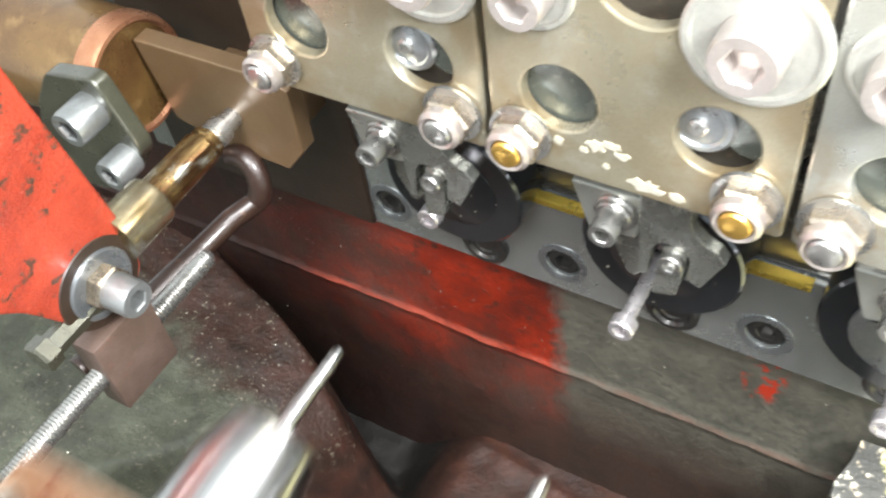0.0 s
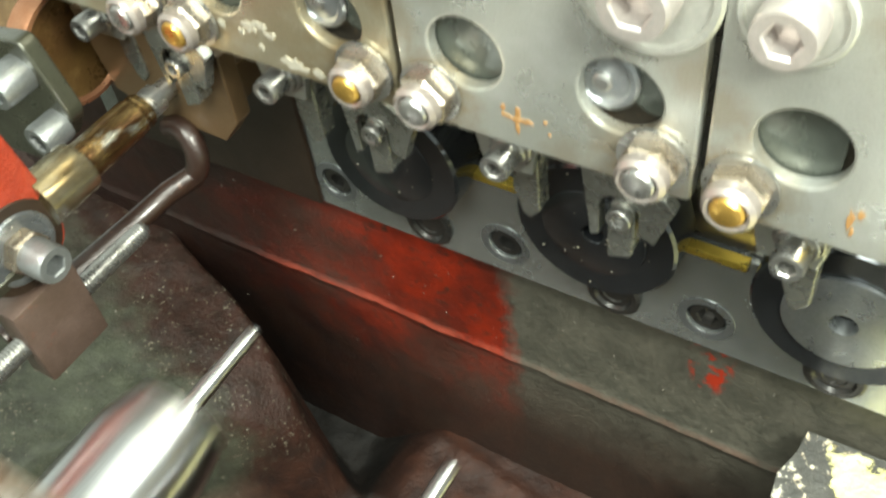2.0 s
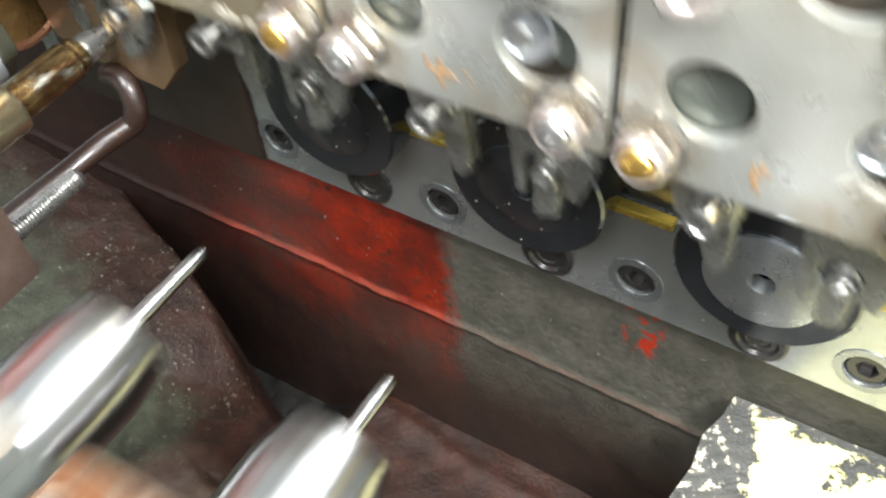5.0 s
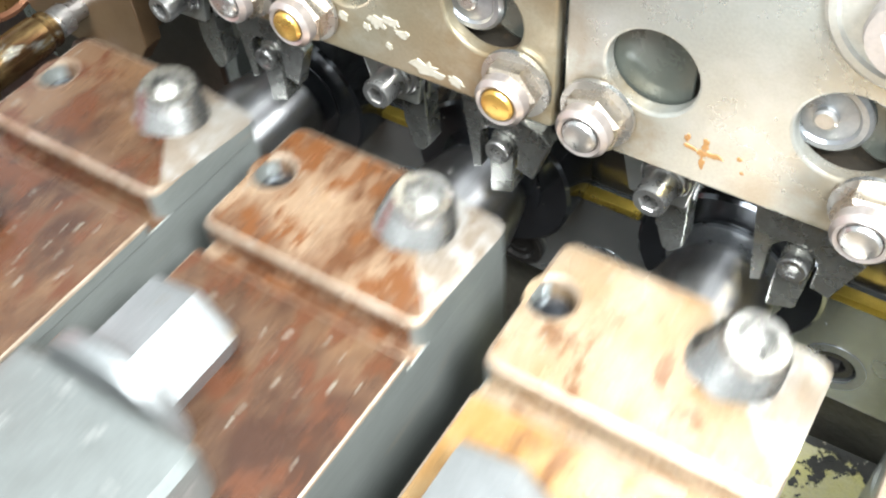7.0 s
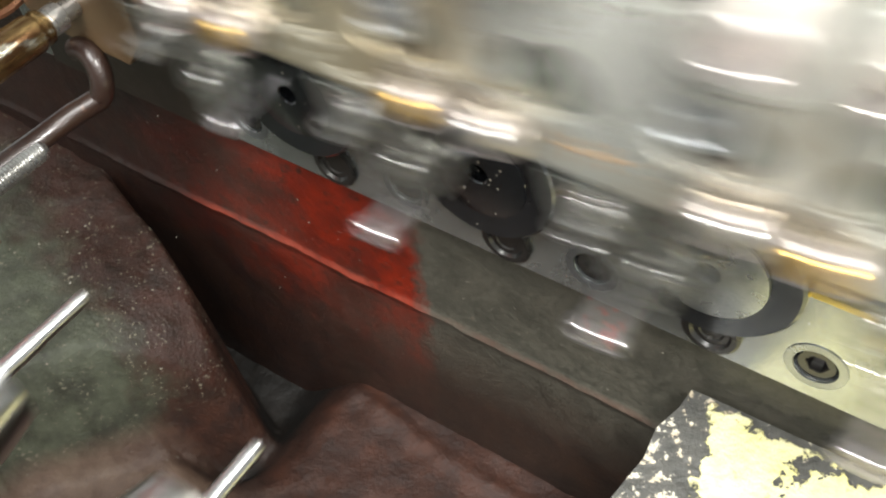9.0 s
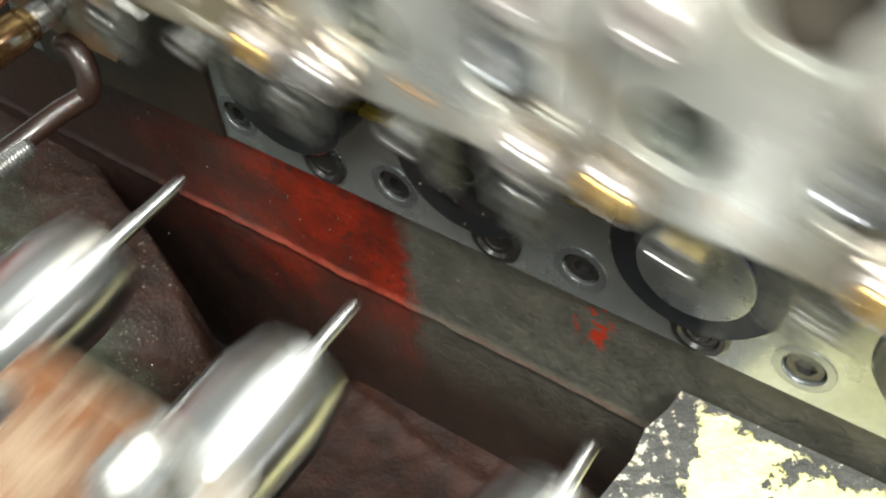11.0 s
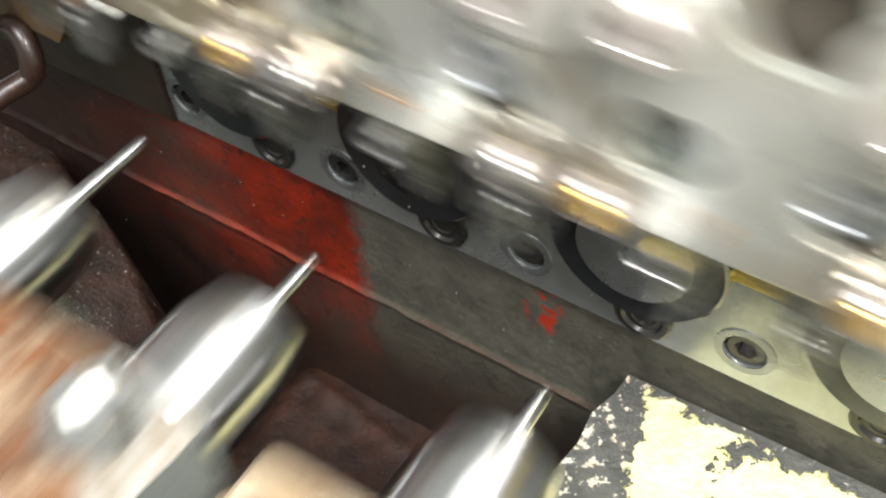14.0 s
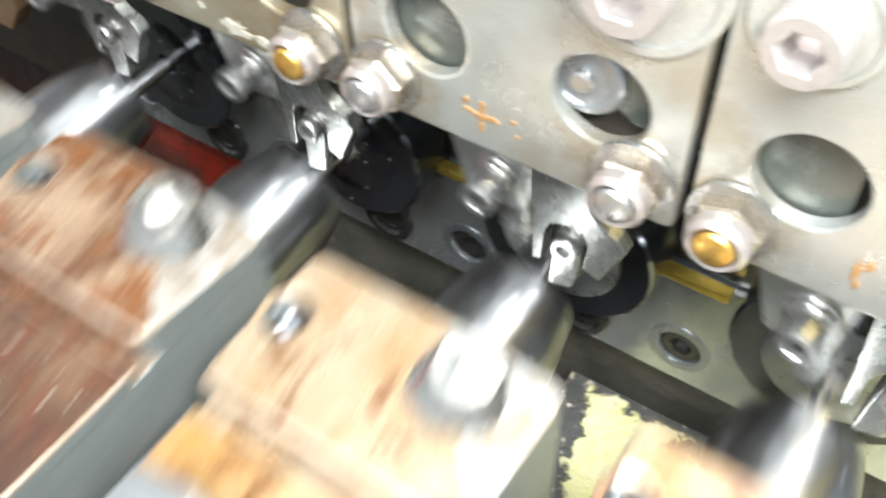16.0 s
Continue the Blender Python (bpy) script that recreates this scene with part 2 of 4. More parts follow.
def bed_wall_material():
    """Oil-black casting with red primer left on one stretch of it, ragged at its borders, and a few orange chips; shade
    at the left and foot is painted in.
    """
    m = bpy.data.materials.new("primed_bed_wall")
    m.use_nodes = True
    n, l = m.node_tree.nodes, m.node_tree.links
    b = n["Principled BSDF"]
    co = n.new("ShaderNodeTexCoord")
    xyz = n.new("ShaderNodeSeparateXYZ")
    l.new(co.outputs["Object"], xyz.inputs[0])

    def noisy(scale, detail=7.0):
        t = n.new("ShaderNodeTexNoise")
        t.inputs["Scale"].default_value, t.inputs["Detail"].default_value, t.inputs["Roughness"].default_value = scale, detail, 0.7
        l.new(co.outputs["Object"], t.inputs["Vector"])
        return t.outputs["Fac"]

    def calc(op, a, c, d=None):
        x = n.new("ShaderNodeMath")
        x.operation = op
        for sock, v in zip(x.inputs, (a, c, d)):
            if isinstance(v, (int, float)):
                sock.default_value = v
            elif v is not None:
                l.new(v, sock)
        return x.outputs[0]

    def band(v, a, z):
        r = n.new("ShaderNodeMapRange")
        r.inputs["From Min"].default_value, r.inputs["From Max"].default_value = a, z
        l.new(v, r.inputs["Value"])
        return r.outputs["Result"]

    def mix(fac, a, c):
        x = n.new("ShaderNodeMix")
        x.data_type = "RGBA"
        l.new(fac, x.inputs["Factor"])
        for sock, v in ((x.inputs["A"], a), (x.inputs["B"], c)):
            if isinstance(v, tuple):
                sock.default_value = (*v, 1)
            else:
                l.new(v, sock)
        return x.outputs["Result"]

    ragged = calc("MULTIPLY_ADD", noisy(45), 0.030, -0.015)
    edge_x = band(calc("ADD", xyz.outputs["X"], ragged), -0.084, -0.094)
    # the red dims downwards and to the left: shade put into its colour
    edge_z = band(calc("ADD", xyz.outputs["Z"], calc("MULTIPLY", ragged, 1.6)), -0.158, -0.092)
    left = band(calc("ADD", xyz.outputs["X"], calc("MULTIPLY", ragged, 3.0)), -0.265, -0.150)
    red = calc("MULTIPLY", edge_x, calc("MULTIPLY", calc("MULTIPLY_ADD", edge_z, 0.94, 0.06), calc("MULTIPLY_ADD", left, 0.93, 0.07)))
    tone = mix(band(noisy(30), 0.36, 0.62), (0.205, 0.0150, 0.0042), (0.070, 0.0070, 0.0030))
    tone = mix(calc("MULTIPLY", band(noisy(14, 4.0), 0.48, 0.62), 0.7), tone, (0.040, 0.010, 0.006))
    tone = mix(band(noisy(150), 0.54, 0.66), tone, (0.030, 0.012, 0.007))
    dark = mix(band(noisy(60), 0.35, 0.65), (0.048, 0.046, 0.036), (0.088, 0.080, 0.062))
    dark = mix(band(noisy(260), 0.62, 0.70), dark, (0.12, 0.10, 0.075))
    dark = mix(calc("MULTIPLY", band(noisy(330), 0.50, 0.64), 0.45), dark, (0.014, 0.013, 0.011))
    # below the ridge the colour darkens in place of the pit's shade
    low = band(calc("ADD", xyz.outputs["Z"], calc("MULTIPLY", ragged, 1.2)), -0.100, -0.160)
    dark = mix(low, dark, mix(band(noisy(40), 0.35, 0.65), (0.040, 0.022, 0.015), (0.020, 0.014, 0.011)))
    # blackest at the lower left, oily casting plus painted shade
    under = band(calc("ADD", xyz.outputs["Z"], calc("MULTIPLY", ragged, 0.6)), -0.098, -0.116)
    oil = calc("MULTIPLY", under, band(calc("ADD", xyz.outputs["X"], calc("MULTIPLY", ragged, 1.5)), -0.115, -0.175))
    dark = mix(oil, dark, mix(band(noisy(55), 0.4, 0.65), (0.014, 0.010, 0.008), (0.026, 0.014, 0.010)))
    # orange chips round one place, and a reddish ridge with its lit edge painted in
    dx, dz = calc("ADD", xyz.outputs["X"], -0.002), calc("ADD", xyz.outputs["Z"], 0.040)
    near = calc("ADD", calc("MULTIPLY", calc("MULTIPLY", dx, dx), 2.2), calc("MULTIPLY", calc("MULTIPLY", dz, dz), 0.35))
    chip = calc("MULTIPLY", band(near, 0.00022, 0.00010), band(noisy(130), 0.50, 0.56))
    dark = mix(chip, dark, (0.28, 0.022, 0.008))
    ridge = calc("MULTIPLY", band(calc("ABSOLUTE", calc("ADD", xyz.outputs["Z"], 0.0962), 0), 0.0034, 0.0014), calc("MULTIPLY", band(noisy(55), 0.34, 0.52), band(xyz.outputs["X"], -0.245, -0.215)))
    # painted shade: the left corner of the wall goes nearly black
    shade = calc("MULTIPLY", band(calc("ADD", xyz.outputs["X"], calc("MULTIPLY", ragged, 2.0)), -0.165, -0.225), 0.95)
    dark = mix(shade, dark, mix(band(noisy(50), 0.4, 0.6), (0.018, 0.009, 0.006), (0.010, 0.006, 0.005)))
    col = mix(red, dark, tone)
    col = mix(calc("MULTIPLY", ridge, 0.75), col, mix(edge_x, (0.085, 0.050, 0.036), (0.23, 0.036, 0.018)))
    l.new(col, b.inputs["Base Color"])
    rough = calc("MULTIPLY_ADD", noisy(120), 0.5, 0.16)
    l.new(rough, b.inputs["Roughness"])
    b.inputs["Specular IOR Level"].default_value = 0.4
    bp = n.new("ShaderNodeBump")
    bp.inputs["Strength"].default_value, bp.inputs["Distance"].default_value = 0.7, 0.0009
    l.new(noisy(300, 6.0), bp.inputs["Height"])
    l.new(bp.outputs["Normal"], b.inputs["Normal"])
    return m


class Patches:
    """A node material whose colour is laid in layers, each with a ragged border at a fixed place."""

    def __init__(self, name):
        self.m = bpy.data.materials.new(name)
        self.m.use_nodes = True
        self.n, self.l = self.m.node_tree.nodes, self.m.node_tree.links
        self.b = self.n["Principled BSDF"]
        self.co = self.n.new("ShaderNodeTexCoord").outputs["Object"]
        xyz = self.n.new("ShaderNodeSeparateXYZ")
        self.l.new(self.co, xyz.inputs[0])
        self.x, self.y, self.z = xyz.outputs["X"], xyz.outputs["Y"], xyz.outputs["Z"]

    def noisy(self, scale, detail=7.0):
        t = self.n.new("ShaderNodeTexNoise")
        t.inputs["Scale"].default_value, t.inputs["Detail"].default_value, t.inputs["Roughness"].default_value = scale, detail, 0.68
        self.l.new(self.co, t.inputs["Vector"])
        return t.outputs["Fac"]

    def calc(self, op, a, c, d=0.0):
        x = self.n.new("ShaderNodeMath")
        x.operation = op
        for sock, v in zip(x.inputs, (a, c, d)):
            if isinstance(v, (int, float)):
                sock.default_value = v
            else:
                self.l.new(v, sock)
        return x.outputs[0]

    def band(self, v, a, z):
        r = self.n.new("ShaderNodeMapRange")
        r.inputs["From Min"].default_value, r.inputs["From Max"].default_value = a, z
        self.l.new(v, r.inputs["Value"])
        return r.outputs["Result"]

    def mix(self, fac, a, c):
        x = self.n.new("ShaderNodeMix")
        x.data_type = "RGBA"
        self.l.new(fac, x.inputs["Factor"])
        for sock, v in ((x.inputs["A"], a), (x.inputs["B"], c)):
            if isinstance(v, tuple):
                sock.default_value = (*v, 1)
            else:
                self.l.new(v, sock)
        return x.outputs["Result"]

    def finish(self, col, rough, bump, depth, relief):
        self.l.new(col, self.b.inputs["Base Color"])
        self.l.new(self.calc("MULTIPLY_ADD", self.noisy(140), 0.4, rough - 0.2), self.b.inputs["Roughness"])
        bp = self.n.new("ShaderNodeBump")
        bp.inputs["Strength"].default_value, bp.inputs["Distance"].default_value = bump, depth
        self.l.new(relief, bp.inputs["Height"])
        self.l.new(bp.outputs["Normal"], self.b.inputs["Normal"])
        return self.m


def bed_floor_material():
    """Green-brown oily casting with red primer showing near the wall, bright grit, a brown step, and a pit with its
    shade painted in.
    """
    p = Patches("oily_casting_floor")
    rag = p.calc("MULTIPLY_ADD", p.noisy(28), 0.14, -0.07)
    green = p.mix(p.band(p.noisy(48), 0.35, 0.65), (0.062, 0.066, 0.043), (0.024, 0.024, 0.016))
    brown = p.mix(p.band(p.noisy(60), 0.35, 0.65), (0.036, 0.013, 0.008), (0.016, 0.008, 0.005))
    line = p.calc("MULTIPLY_ADD", p.x, 0.31, p.y)
    col = p.mix(p.band(p.calc("MULTIPLY_ADD", rag, 0.6, line), LEDGE_RED - 0.016, LEDGE_RED + 0.012), green, brown)
    grit = p.calc("MULTIPLY", p.band(p.noisy(420, 3.0), 0.60, 0.66), p.band(p.noisy(45), 0.42, 0.58))
    col = p.mix(grit, col, (0.15, 0.13, 0.095))
    # oil residue in the pit, blackened further to hold the pit's shade
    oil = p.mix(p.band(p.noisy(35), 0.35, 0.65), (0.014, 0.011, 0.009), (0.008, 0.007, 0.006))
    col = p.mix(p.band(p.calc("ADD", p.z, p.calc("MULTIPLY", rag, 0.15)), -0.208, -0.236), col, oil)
    step = p.calc("MULTIPLY", p.band(p.calc("MULTIPLY_ADD", rag, 0.12, p.z), -0.236, -0.207), p.band(p.calc("MULTIPLY_ADD", rag, 0.05, p.z), -0.175, -0.190))
    paint = p.mix(p.band(p.noisy(48), 0.35, 0.65), (0.052, 0.019, 0.011), (0.017, 0.009, 0.007))
    # front of the floor greyed and lightened: a foreground haze painted in
    paint = p.mix(p.band(p.calc("MULTIPLY_ADD", rag, 0.3, p.y), -0.060, -0.090), paint, p.mix(p.band(p.noisy(48), 0.35, 0.65), (0.115, 0.078, 0.056), (0.062, 0.036, 0.026)))
    col = p.mix(step, col, paint)
    p.b.inputs["Specular IOR Level"].default_value = 0.35
    return p.finish(col, 0.55, 0.8, 0.0012, p.noisy(380, 5.0))


def flaking_yellow_material():
    """A pale yellow patch of old paint on dark oily casting, whitish flakes along the edges."""
    p = Patches("flaking_yellow_paint")
    rag = p.calc("MULTIPLY_ADD", p.noisy(75), 0.030, -0.015)
    inner = p.calc("MINIMUM", p.calc("ADD", p.calc("MULTIPLY_ADD", p.y, 0.27, p.x), -0.0085), p.calc("MULTIPLY_ADD", p.y, -1.0, -0.0035))
    patch = p.calc("MULTIPLY", p.band(p.calc("ADD", inner, rag), 0.0, 0.0012), p.band(p.noisy(30), 0.625, 0.61))
    base = p.mix(p.band(p.noisy(70), 0.35, 0.65), (0.075, 0.072, 0.064), (0.040, 0.039, 0.035))
    flakes = p.band(p.calc("MULTIPLY_ADD", p.band(inner, 0.004, -0.014), 0.10, p.noisy(190, 9.0)), 0.635, 0.66)
    base = p.mix(flakes, base, p.mix(p.band(p.noisy(90), 0.4, 0.6), (0.52, 0.50, 0.42), (0.46, 0.38, 0.27)))
    yellow = p.mix(p.band(p.noisy(80), 0.40, 0.68), (0.60, 0.55, 0.23), (0.60, 0.56, 0.36))
    yellow = p.mix(p.calc("MULTIPLY", p.band(p.noisy(140), 0.62, 0.67), 0.8), yellow, (0.36, 0.27, 0.12))
    col = p.mix(patch, base, yellow)
    p.b.inputs["Coat Weight"].default_value = 0.4
    p.b.inputs["Coat Roughness"].default_value = 0.15
    relief = p.calc("ADD", p.calc("MULTIPLY", patch, 0.5), p.noisy(330, 6.0))
    return p.finish(col, 0.42, 0.9, 0.0012, relief)


LEDGE_RED = -0.131
BED_FLOOR = bed_floor_material()
YELLOW = flaking_yellow_material()
BED_WALL = bed_wall_material()

# ---- mesh tools ----


def part(name, bm, mat, parent, label="", smooth=True, sharp=None):
    mesh = bm if isinstance(bm, bpy.types.Mesh) else bpy.data.meshes.new(name)
    if mesh is not bm:
        bmesh.ops.recalc_face_normals(bm, faces=bm.faces)
        bm.to_mesh(mesh)
        bm.free()
    if not mesh.materials:
        mesh.materials.append(mat)
    if smooth:
        mesh.polygons.foreach_set("use_smooth", [True] * len(mesh.polygons))
        mesh.set_sharp_from_angle(angle=radians(sharp or (20 if mesh is bm else 32)))
    ob = new(name, mesh)
    ob.parent = parent
    return tagged(ob, label)


def thing(name, place, label, category, group="", kind=""):
    ob = new(name)
    ob.empty_display_size = 0.01
    ob.matrix_world = pose(*place)
    return tagged(ob, label, category, group, kind)


def lathe(bm, profile, seg=28, centre=(0, 0, 0), axis="y", start=0.0):
    """Turns (radius, along) pairs round an axis; along runs to +axis."""
    rings = []
    for r, a in profile:
        ring = []
        for i in range(seg):
            c, s = r * math.cos(start + 2 * math.pi * i / seg), r * math.sin(start + 2 * math.pi * i / seg)
            p = {"y": (c, a, s), "z": (c, s, a), "x": (a, c, s)}[axis]
            ring.append(bm.verts.new((p[0] + centre[0], p[1] + centre[1], p[2] + centre[2])))
        rings.append(ring)
    for lo, hi in zip(rings, rings[1:]):
        for i in range(seg):
            bm.faces.new((lo[i], lo[(i + 1) % seg], hi[(i + 1) % seg], hi[i]))
    bm.faces.new(rings[0])
    bm.faces.new(rings[-1])
    return bm


def box(bm, x0, x1, y0, y1, z0, z1, bevel=0.0008, segments=2):
    start = len(bm.verts)
    made = bmesh.ops.create_cube(bm, size=1.0)["verts"]
    for v in made:
        v.co = Vector(((x0 + x1) / 2 + v.co.x * (x1 - x0), (y0 + y1) / 2 + v.co.y * (y1 - y0), (z0 + z1) / 2 + v.co.z * (z1 - z0)))
    if bevel:
        edges = list({e for v in made for e in v.link_edges})
        bmesh.ops.bevel(bm, geom=edges, offset=bevel, segments=segments, affect="EDGES", profile=0.6)
    return bm


def prism(outline, y0, y1, holes=(), bevel=0.0006, seg=36):
    """A plate in the x-z plane from y0 to y1 with rounded edges and round holes (x, z, r)."""
    cu = bpy.data.curves.new("outline", "CURVE")
    cu.dimensions, cu.fill_mode = "2D", "BOTH"
    cu.extrude, cu.bevel_depth, cu.bevel_resolution, cu.offset = (y1 - y0) / 2 - bevel, bevel, 1, -bevel

    def loop(points):
        sp = cu.splines.new("POLY")
        sp.points.add(len(points) - 1)
        for q, (x, z) in zip(sp.points, points):
            q.co = (x, z, 0, 1)
        sp.use_cyclic_u = True

    loop(outline)
    for x, z, r in holes:
        loop([(x + r * math.cos(2 * math.pi * i / seg), z + r * math.sin(2 * math.pi * i / seg)) for i in range(seg)])
    ob = new("outline", cu)
    bpy.context.view_layer.update()
    mesh = bpy.data.meshes.new_from_object(ob.evaluated_get(bpy.context.evaluated_depsgraph_get()))
    bpy.data.objects.remove(ob)
    bpy.data.curves.remove(cu)
    mesh.transform(Matrix(((1, 0, 0, 0), (0, 0, -1, (y0 + y1) / 2), (0, 1, 0, 0), (0, 0, 0, 1))))
    mesh.materials.clear()
    bm = bmesh.new()
    bm.from_mesh(mesh)
    bmesh.ops.remove_doubles(bm, verts=bm.verts, dist=1e-6)
    bmesh.ops.recalc_face_normals(bm, faces=bm.faces)
    bm.to_mesh(mesh)
    bm.free()
    return mesh


def rounded(points, r, n=5):
    """An outline with its corners rounded."""
    out = []
    for i, p in enumerate(points):
        p, a, z = Vector(p), Vector(points[i - 1]), Vector(points[(i + 1) % len(points)])
        k = min(r, 0.45 * (a - p).length, 0.45 * (z - p).length)
        u, w = p + (a - p).normalized() * k, p + (z - p).normalized() * k
        for j in range(n + 1):
            f = j / n
            q = (1 - f) ** 2 * u + 2 * f * (1 - f) * p + f * f * w
            out.append((q.x, q.y))
    return out


def socket_screw_mesh(r, h, seg=28, axis="y"):
    """A whole cap screw head: turned wall, chamfer, a hexagon socket let into the top."""
    bm = bmesh.new()
    outer = [(r * 0.98, 0), (r, -h * 0.08), (r, -h * 0.86), (r * 0.93, -h)]
    rings = []
    for rad, a in outer:
        rings.append([bm.verts.new((rad * math.cos(2 * math.pi * i / 30), a, rad * math.sin(2 * math.pi * i / 30))) for i in range(30)])
    k = r * 0.56

    def hexr(i, kk):
        a = 2 * math.pi * i / 30
        return kk * math.cos(math.pi / 6) / math.cos((a % (math.pi / 3)) - math.pi / 6)

    for kk, a in ((k * 1.12, -h), (k, -h * 0.95), (k * 0.97, -h * 0.35)):
        rings.append([bm.verts.new((hexr(i, kk) * math.cos(2 * math.pi * i / 30), a, hexr(i, kk) * math.sin(2 * math.pi * i / 30))) for i in range(30)])
    for lo, hi in zip(rings, rings[1:]):
        for i in range(30):
            bm.faces.new((lo[i], lo[(i + 1) % 30], hi[(i + 1) % 30], hi[i]))
    bm.faces.new(rings[0])
    bm.faces.new(rings[-1])
    if axis == "z":
        bmesh.ops.rotate(bm, verts=bm.verts, cent=(0, 0, 0), matrix=Matrix.Rotation(radians(-90), 3, "X"))
    mesh = bpy.data.meshes.new("cap_screw")
    bmesh.ops.recalc_face_normals(bm, faces=bm.faces)
    bm.to_mesh(mesh)
    bm.free()
    return mesh


def placed(ob, x=0, y=0, z=0, rx=0, ry=0, rz=0):
    ob.matrix_local = pose(x, y, z, rx, ry, rz)
    return ob


def screw(name, mat, parent, x, y, z, r, h, label="", ry=0.0):
    return placed(part(name, socket_screw_mesh(r, h), mat, parent, label), x, y, z, 0, ry, 0)


# ---- the machine's cycle ----
PITCH, PERIOD, FRONT = 0.08, 3.0725, 0.99
STATIONS = [-0.1165 + PITCH * k for k in range(4)]
AXIS_Z = 0.0425
DIE_Y = -0.0157
PLATE_Y = -0.055


def phase(t):
    """Seconds since the last front stop, from -1.085 to 1.9875."""
    return (t - FRONT + 1.085) % PERIOD - 1.085


def ramp01(v, a, z):
    f = min(1.0, max(0.0, (v - a) / (z - a)))
    return f * f * (3 - 2 * f)


def ram_y(t):
    """How far the slide stands behind its front stop (negative)."""
    a = 2 * math.pi * (t - FRONT) / PERIOD
    return -0.1478 * ((1 - math.cos(a)) / 2 + 0.045 * math.sin(a) ** 2)


def ram_dip(t):
    """The worn slide drops a little towards its rear stop."""
    return -0.0066 * ramp01(-ram_y(t), 0.050, 0.150)


def swing(t):
    """The transfer hangs on cranks: half a turn out, half a turn back, in radians."""
    p = phase(t)
    off = min(1.0, max(0.0, (p - 0.45) / 0.55))
    return math.pi * (1 - (1 - off) ** 1.25), math.pi * min(1.0, max(0.0, (p - 1.53) / 0.4575)) ** 1.3


def shift_x(t):
    """The transfer's way to the side: 0 at rest, minus one pitch at the pick-up."""
    out, back = swing(t)
    return -PITCH * (math.cos(back) - math.cos(out)) / 2


def dip_z(t):
    """How far the transfer dips on its swing."""
    out, back = swing(t)
    return -0.0132 * (math.sin(out) + math.sin(back))


def open_jaw(t):
    p = phase(t)
    return ramp01(p, -0.40, -0.24) - ramp01(p, 1.02, 1.22)


TIMES = [i / 10 for i in range(161)]

# ---- machine bed ----


def slab(x0, x1, profile, cuts=24):
    """A casting: a cross-section of (y, z) drawn out along x."""
    bm = bmesh.new()
    n = len(profile)
    rows = []
    for i in range(cuts + 1):
        x = x0 + (x1 - x0) * i / cuts
        rows.append([bm.verts.new((x, y + 0.0012 * noise.noise((x * 30, y * 40, z * 40)) + 0.0007 * noise.noise((x * 130, z * 110, 3.0)), z + 0.0012 * noise.noise((x * 30 + 9, y * 40, z * 40)))) for y, z in profile])
    for a, b in zip(rows, rows[1:]):
        for j in range(n):
            bm.faces.new((a[j], a[(j + 1) % n], b[(j + 1) % n], b[j]))
    bm.faces.new(rows[0])
    bm.faces.new(rows[-1])
    return bm


bed = tagged(new("machine_bed"), "oil-soaked cast machine bed with red primer", "machine bed", kind="structure")
WALL = [(0.012, -0.004), (0.012, -0.030), (0.0122, -0.060), (0.012, -0.0915), (0.0115, -0.0940), (0.0106, -0.0952), (0.0102, -0.0963), (0.0108, -0.0976), (0.0122, -0.0998), (0.0128, -0.105), (0.0132, -0.130), (0.014, -0.165), (0.016, -0.26), (0.10, -0.26), (0.10, -0.004)]
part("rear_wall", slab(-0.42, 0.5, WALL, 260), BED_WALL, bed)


def ground_sheet(outline, top, depth, lumps, seed):
    """A cast ledge: an outline in x-y with a lumpy top."""
    bm = bmesh.new()
    face = bm.faces.new([bm.verts.new((x, y, 0)) for x, y in outline])
    bmesh.ops.triangulate(bm, faces=[face])
    bmesh.ops.subdivide_edges(bm, edges=bm.edges, cuts=7, use_grid_fill=True)
    bmesh.ops.subdivide_edges(bm, edges=bm.edges, cuts=2, use_grid_fill=True)
    for v in bm.verts:
        v.co.z = top(v.co.x, v.co.y) + lumps * (noise.noise(v.co * 25 + Vector((seed, 0, 0))) + 0.4 * noise.noise(v.co * 90 + Vector((seed, 5, 0))))
    made = bmesh.ops.extrude_face_region(bm, geom=bm.faces[:])["geom"]
    for g in made:
        if isinstance(g, bmesh.types.BMVert):
            g.co.z = depth
    bm.normal_update()
    for f in bm.faces:
        f.material_index = 0 if abs(f.normal.z) > 0.5 and f.calc_center_median().z > depth + 0.01 else 1
    return bm


def smooth01(v, a, z):
    q = min(1.0, max(0.0, (v - a) / (z - a)))
    return q * q * (3 - 2 * q)


LEDGE_EDGE = [(-0.60, -0.30), (-0.16, -0.280), (-0.12, -0.262), (-0.085, -0.232), (-0.062, -0.208), (-0.046, -0.190), (-0.034, -0.188), (-0.018, -0.212), (-0.002, -0.255), (0.013, -0.300)]


